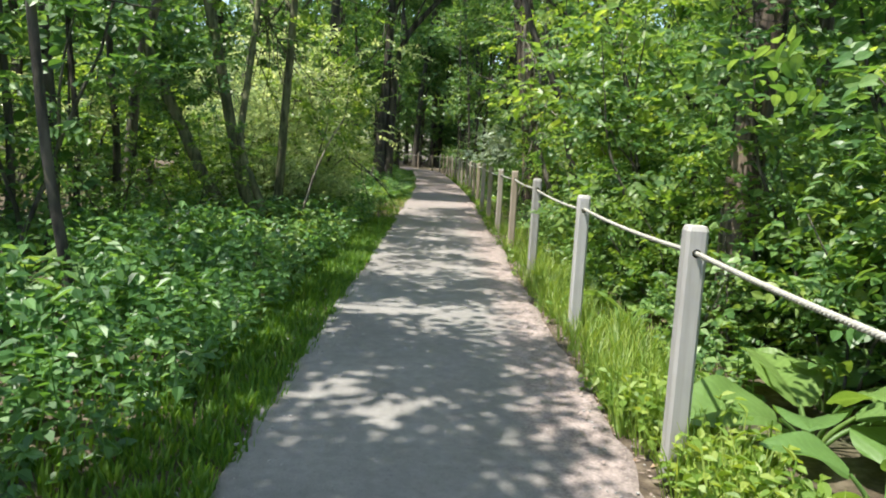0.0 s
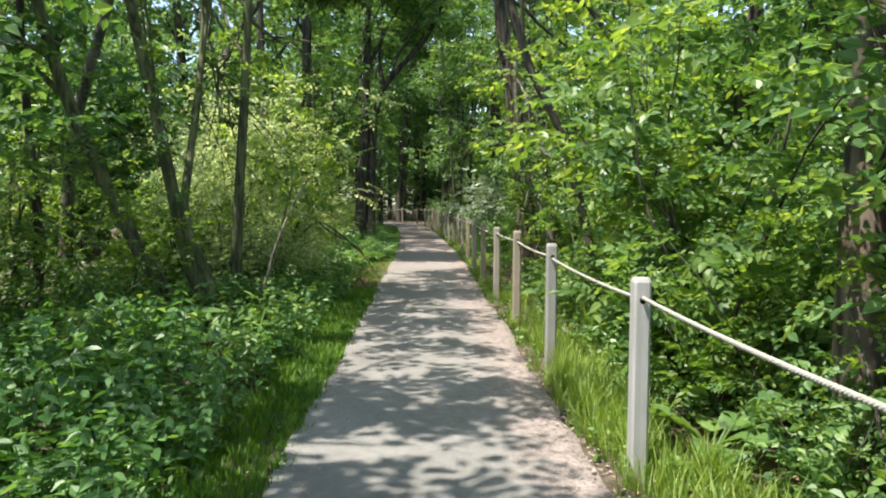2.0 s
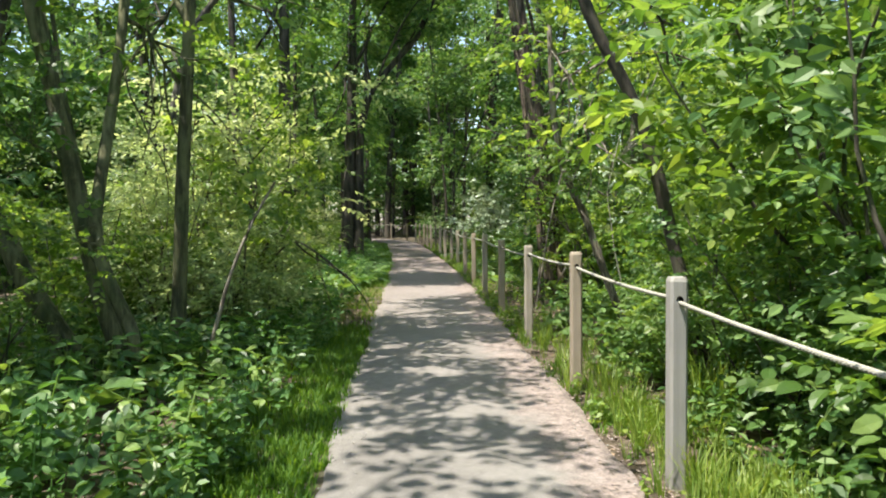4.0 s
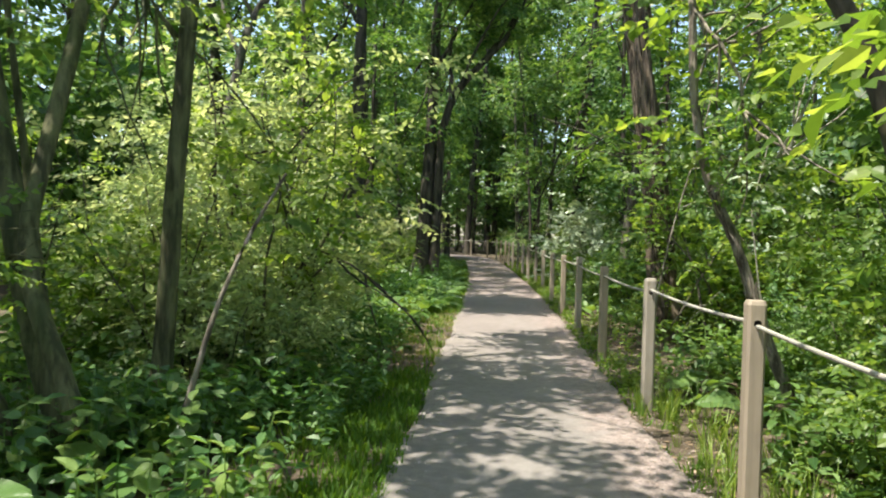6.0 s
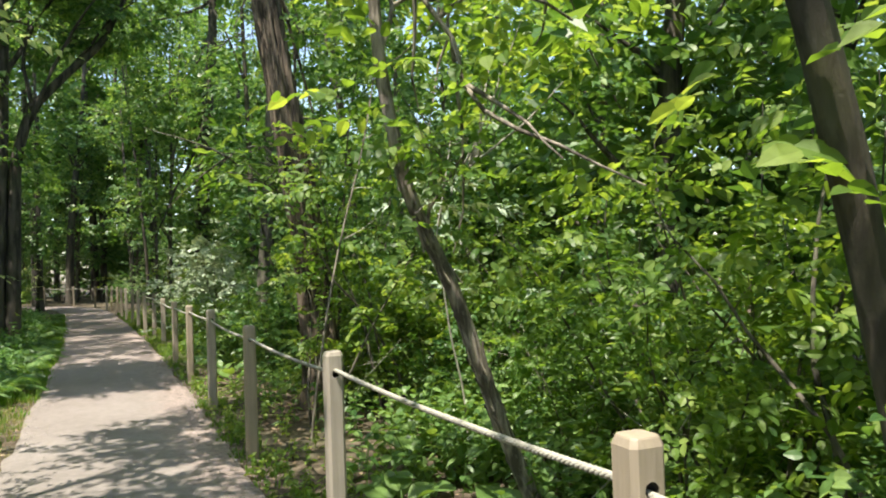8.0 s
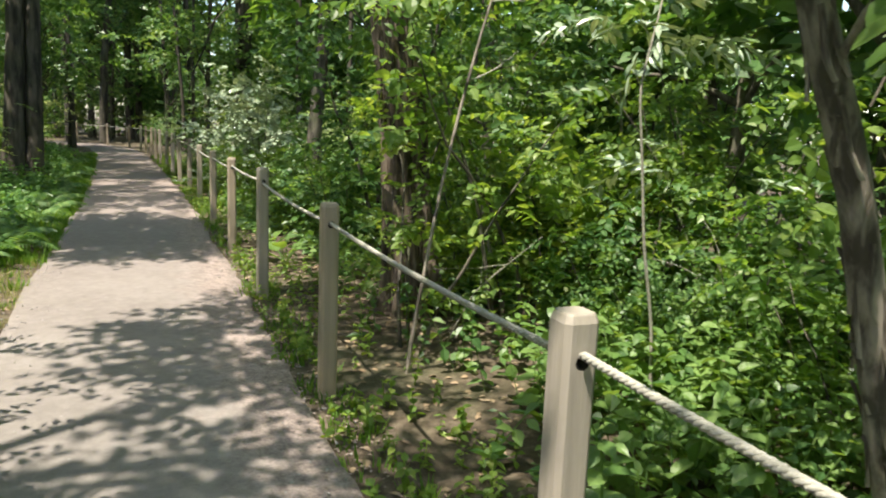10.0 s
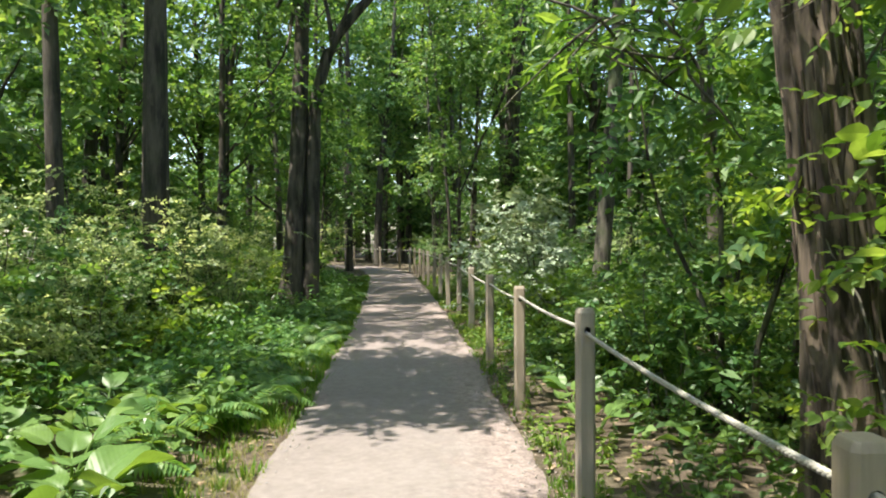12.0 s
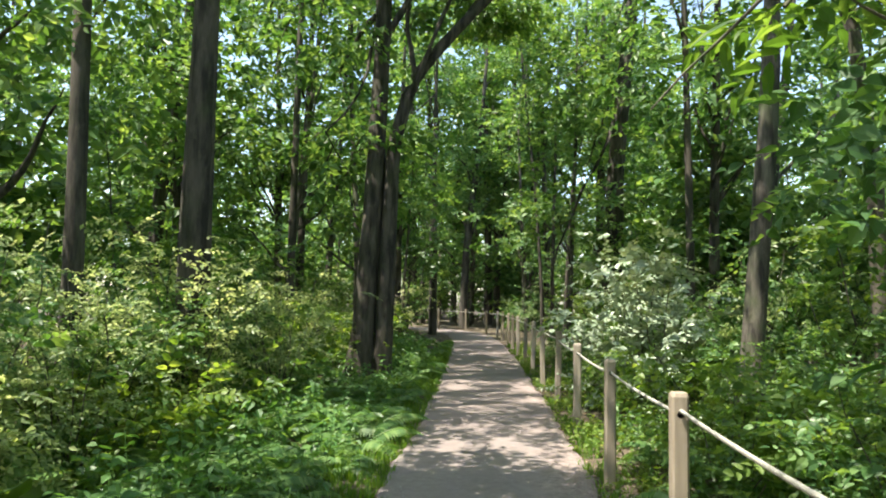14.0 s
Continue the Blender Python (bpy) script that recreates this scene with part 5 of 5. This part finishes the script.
# a bright clump behind the third post
clump = thing("grass_clump", "bright green clump of long grass", "grass clump", at=(1.95, 10.2, 0.0))
for k in range(5):
    part("tuft", mesh_of("tuft", *blades(g, 26, 0.5, 0.3, 0.006), M_GRASS), clump).matrix_basis = pose(0.09 * math.cos(k * 1.26), 0.09 * math.sin(k * 1.26), 0)
# dry sunny grass
p, o = strew(g, 2600, -1.7, -0.4, 14.5, 21, lambda o, x, y, n: np.where((o > 0.0) & (o < 0.7), np.clip(0.45 + 1.4 * n, 0.03, 0.9), 0))
stuff("dry_grass", "short pale sun-dried grass at the path edge", "grass", TUFTS, M_DRY, p, g.uniform(0.16, 0.34, len(p)), g)
# fallen leaves, pebbles
flat = [leaf(0.06, 0.035, 0.3, 0.1) for _ in range(1)]
p, o = strew(g, 12000, 0.0, 4.0, 1, 32, lambda o, x, y, n: np.where((o > 0.08) & (o < 2.4), 0.5, np.where(o > -0.12, 0.4, 0.012)))
p[:, 2] += 0.016
stuff("leaf_litter", "dry brown fallen leaves on bare soil", "leaf litter", flat, M_LITTER, p, g.uniform(0.5, 1.3, len(p)), g)


# crumbs of bark and stone on the bare strip inside the fence
chips = [leaf(0.028, 0.016, 0.2, 0.1, False), leaf(0.02, 0.02, 0.3, 0.05, False), leaf(0.045, 0.01, 0.1, 0.1, False)]
p, o = strew(g, 9000, 0.7, 1.4, 0.5, 24, lambda o, x, y, n: np.where((o > -0.2) & (o < 0.3), np.clip(0.7 - 1.5 * np.abs(o - 0.08) + n * 0.5, 0.05, 1), 0))
p[:, 2] = np.where(o < 0.02, 0.03, p[:, 2] + 0.02)
stuff("bark_crumbs", "pinkish brown bark crumbs along the path edge", "litter", chips, M_CRUMB, p, g.uniform(0.5, 1.3, len(p)), g)


def pebble(rng):
    bm = bmesh.new()
    bmesh.ops.create_cube(bm, size=1.0)
    v = np.array([x.co for x in bm.verts])
    v = v / np.linalg.norm(v, axis=1)[:, None] * [1, 0.8, 0.55] * rng.uniform(0.8, 1.15, (len(v), 1))
    q = np.array([[x.index for x in f.verts] for f in bm.faces])
    bm.free()
    return v, q


STONES = [pebble(g) for _ in range(4)]
p, o = strew(g, 9000, -1.3, 1.6, 1, 26, lambda o, x, y, n: np.where((o > -0.22) & (o < 0.2), 0.55, np.where(o <= -0.22, 0.06, 0)))
p[:, 2] = 0.02
stuff("gravel", "loose small grey stones at the path edges", "gravel", STONES, M_STONE, p, g.uniform(0.003, 0.013, len(p)), g)

# ---------------------------------------------------------------- big-leaved plants


def big_leaf_mesh(rng, length, width):
    """One wide ribbed leaf on a fleshy stalk, arching outward along +y."""
    n, m = 15, 17
    v = []
    for i in range(n):
        f = i / (n - 1)
        w = width * 1.78 * (f + 0.02) ** 0.45 * (1 - f) ** 0.62
        for j in range(m):
            u = j / (m - 1) * 2 - 1
            rib = 0.0055 * length * math.cos(u * 22 + 5 * f) * (1 - abs(u)) ** 0.5 - 0.02 * length * math.exp(-(u * 7) ** 2)
            wave = 0.035 * length * math.sin(f * 9 + u * 3) * abs(u)
            v.append((u * w / 2, f * length, 0.2 * abs(u) ** 1.4 * w * 0.5 - 0.42 * length * (f - 0.25) ** 2 + rib + wave))
    i, j = np.meshgrid(np.arange(n - 1), np.arange(m - 1), indexing="ij")
    q = np.stack([i * m + j, i * m + j + 1, (i + 1) * m + j + 1, (i + 1) * m + j], -1)
    return mesh_of("leaf", v, q, M_CABBAGE, True)


BIG = [big_leaf_mesh(g, 0.42, 0.36), big_leaf_mesh(g, 0.36, 0.33), big_leaf_mesh(g, 0.46, 0.4)]


def cabbage(seed, count):
    rng = np.random.default_rng(seed)
    ob = thing("skunk_cabbage", "big-leaved bright green marsh plant on fleshy stalks", "plant", "big-leaved plants")
    for k in range(count):
        a = k * 360 / count + rng.uniform(-25, 25)
        up = rng.uniform(15, 60)
        s = rng.uniform(0.12, 0.26)
        d = np.array([-math.sin(radians(a)) * math.cos(radians(up)), math.cos(radians(a)) * math.cos(radians(up)), math.sin(radians(up))])
        stalk = smooth_line([(0, 0, -0.03), d * s * 0.5 + [0, 0, 0.05], d * s + [0, 0, 0.06]], 8)
        part("stalk", mesh_of("stalk", *tube(stalk, np.linspace(0.014, 0.008, 8), 7), M_CABBAGE, True), ob)
        lf = part("leaf", BIG[rng.integers(3)], ob)
        lf.matrix_basis = Matrix.Translation(stalk[-1]) @ pose(0, 0, 0, up * 0.55, rng.normal(0, 14), a) @ Matrix.Scale(rng.uniform(0.7, 1.1), 4)
    return ob


PLANTS = [cabbage(501, 7), cabbage(502, 6), cabbage(503, 5)]
spread(PLANTS, CABBAGES, g, 0.9, 1.1)

# ---------------------------------------------------------------- ferns


def frond_mesh(length):
    out = []
    n = 22
    for k in range(n):
        f = (k + 1) / n
        c = np.array([0, f * length * (1 - 0.12 * f), length * (0.75 * f - 0.72 * f * f)])
        w = 0.15 * length * 1.7 * math.sin(math.pi * (0.12 + 0.86 * f)) ** 0.8
        for s in (-1, 1):
            v, q = leaf(w, 0.055 * length, 0.2, 0.25, False)
            m = rot("Z", -s * 74) @ rot("X", -8)
            out.append((v @ m.T + c, q))
    f = np.linspace(0, 1, 10)
    rib = np.stack([0 * f, f * length * (1 - 0.12 * f), length * (0.75 * f - 0.72 * f * f)], 1)
    out.append(tube(rib, np.linspace(0.004, 0.0015, 10), 4))
    return mesh_of("frond", *join(out), M_FERN)


FROND = frond_mesh(0.62)


def fern(seed, count):
    rng = np.random.default_rng(seed)
    ob = thing("fern", "green fern with arching feathery fronds", "fern", "ferns beside the path")
    for k in range(count):
        fr = part("frond", FROND, ob)
        fr.matrix_basis = pose(0, 0, 0, rng.uniform(-6, 16), rng.normal(0, 8), k * 360 / count + rng.uniform(-20, 20)) @ Matrix.Scale(rng.uniform(0.75, 1.15), 4)
    return ob


places = []
for _ in range(3000):
    x, y = g.uniform(-4.2, -0.9), g.uniform(19, 40)
    o = float(off_path(np.array([x]), np.array([y]))[0])
    if not 0.55 < o < 3.0 or (y < 22 and o > 1.6) or any((x - a) ** 2 + (y - b) ** 2 < 0.2 for a, b, _ in places):
        continue
    places.append((x, y, 1.0))
    if len(places) >= 75:
        break
places += [(-1.3 - 0.55 * (k % 3) + 0.16 * math.sin(k * 2.3), 22.6 + 0.36 * k, 0.8 + 0.1 * math.sin(k * 1.3)) for k in range(18)]
places += [(1.9, 22.6, 0.9), (2.3, 23.4, 1.0), (2.0, 24.3, 0.9), (2.7, 22.4, 1.0), (2.5, 24.9, 0.9), (1.9, 26.0, 0.8)]
spread([fern(601, 8), fern(602, 7), fern(603, 9)], places, g, 1.05, 1.45)

# fallen log at the far left edge
log = smooth_line([(-1.75, 36.5, 0.08), (-1.7, 39.5, 0.12), (-1.75, 43, 0.1)], 24)
tagged(new("fallen_log", mesh_of("fallen_log", *tube(log, np.linspace(0.14, 0.1, 24), 14, 0.05, 4), M_BARK_RED, True)), "fallen brown log lying beside the path", "log")
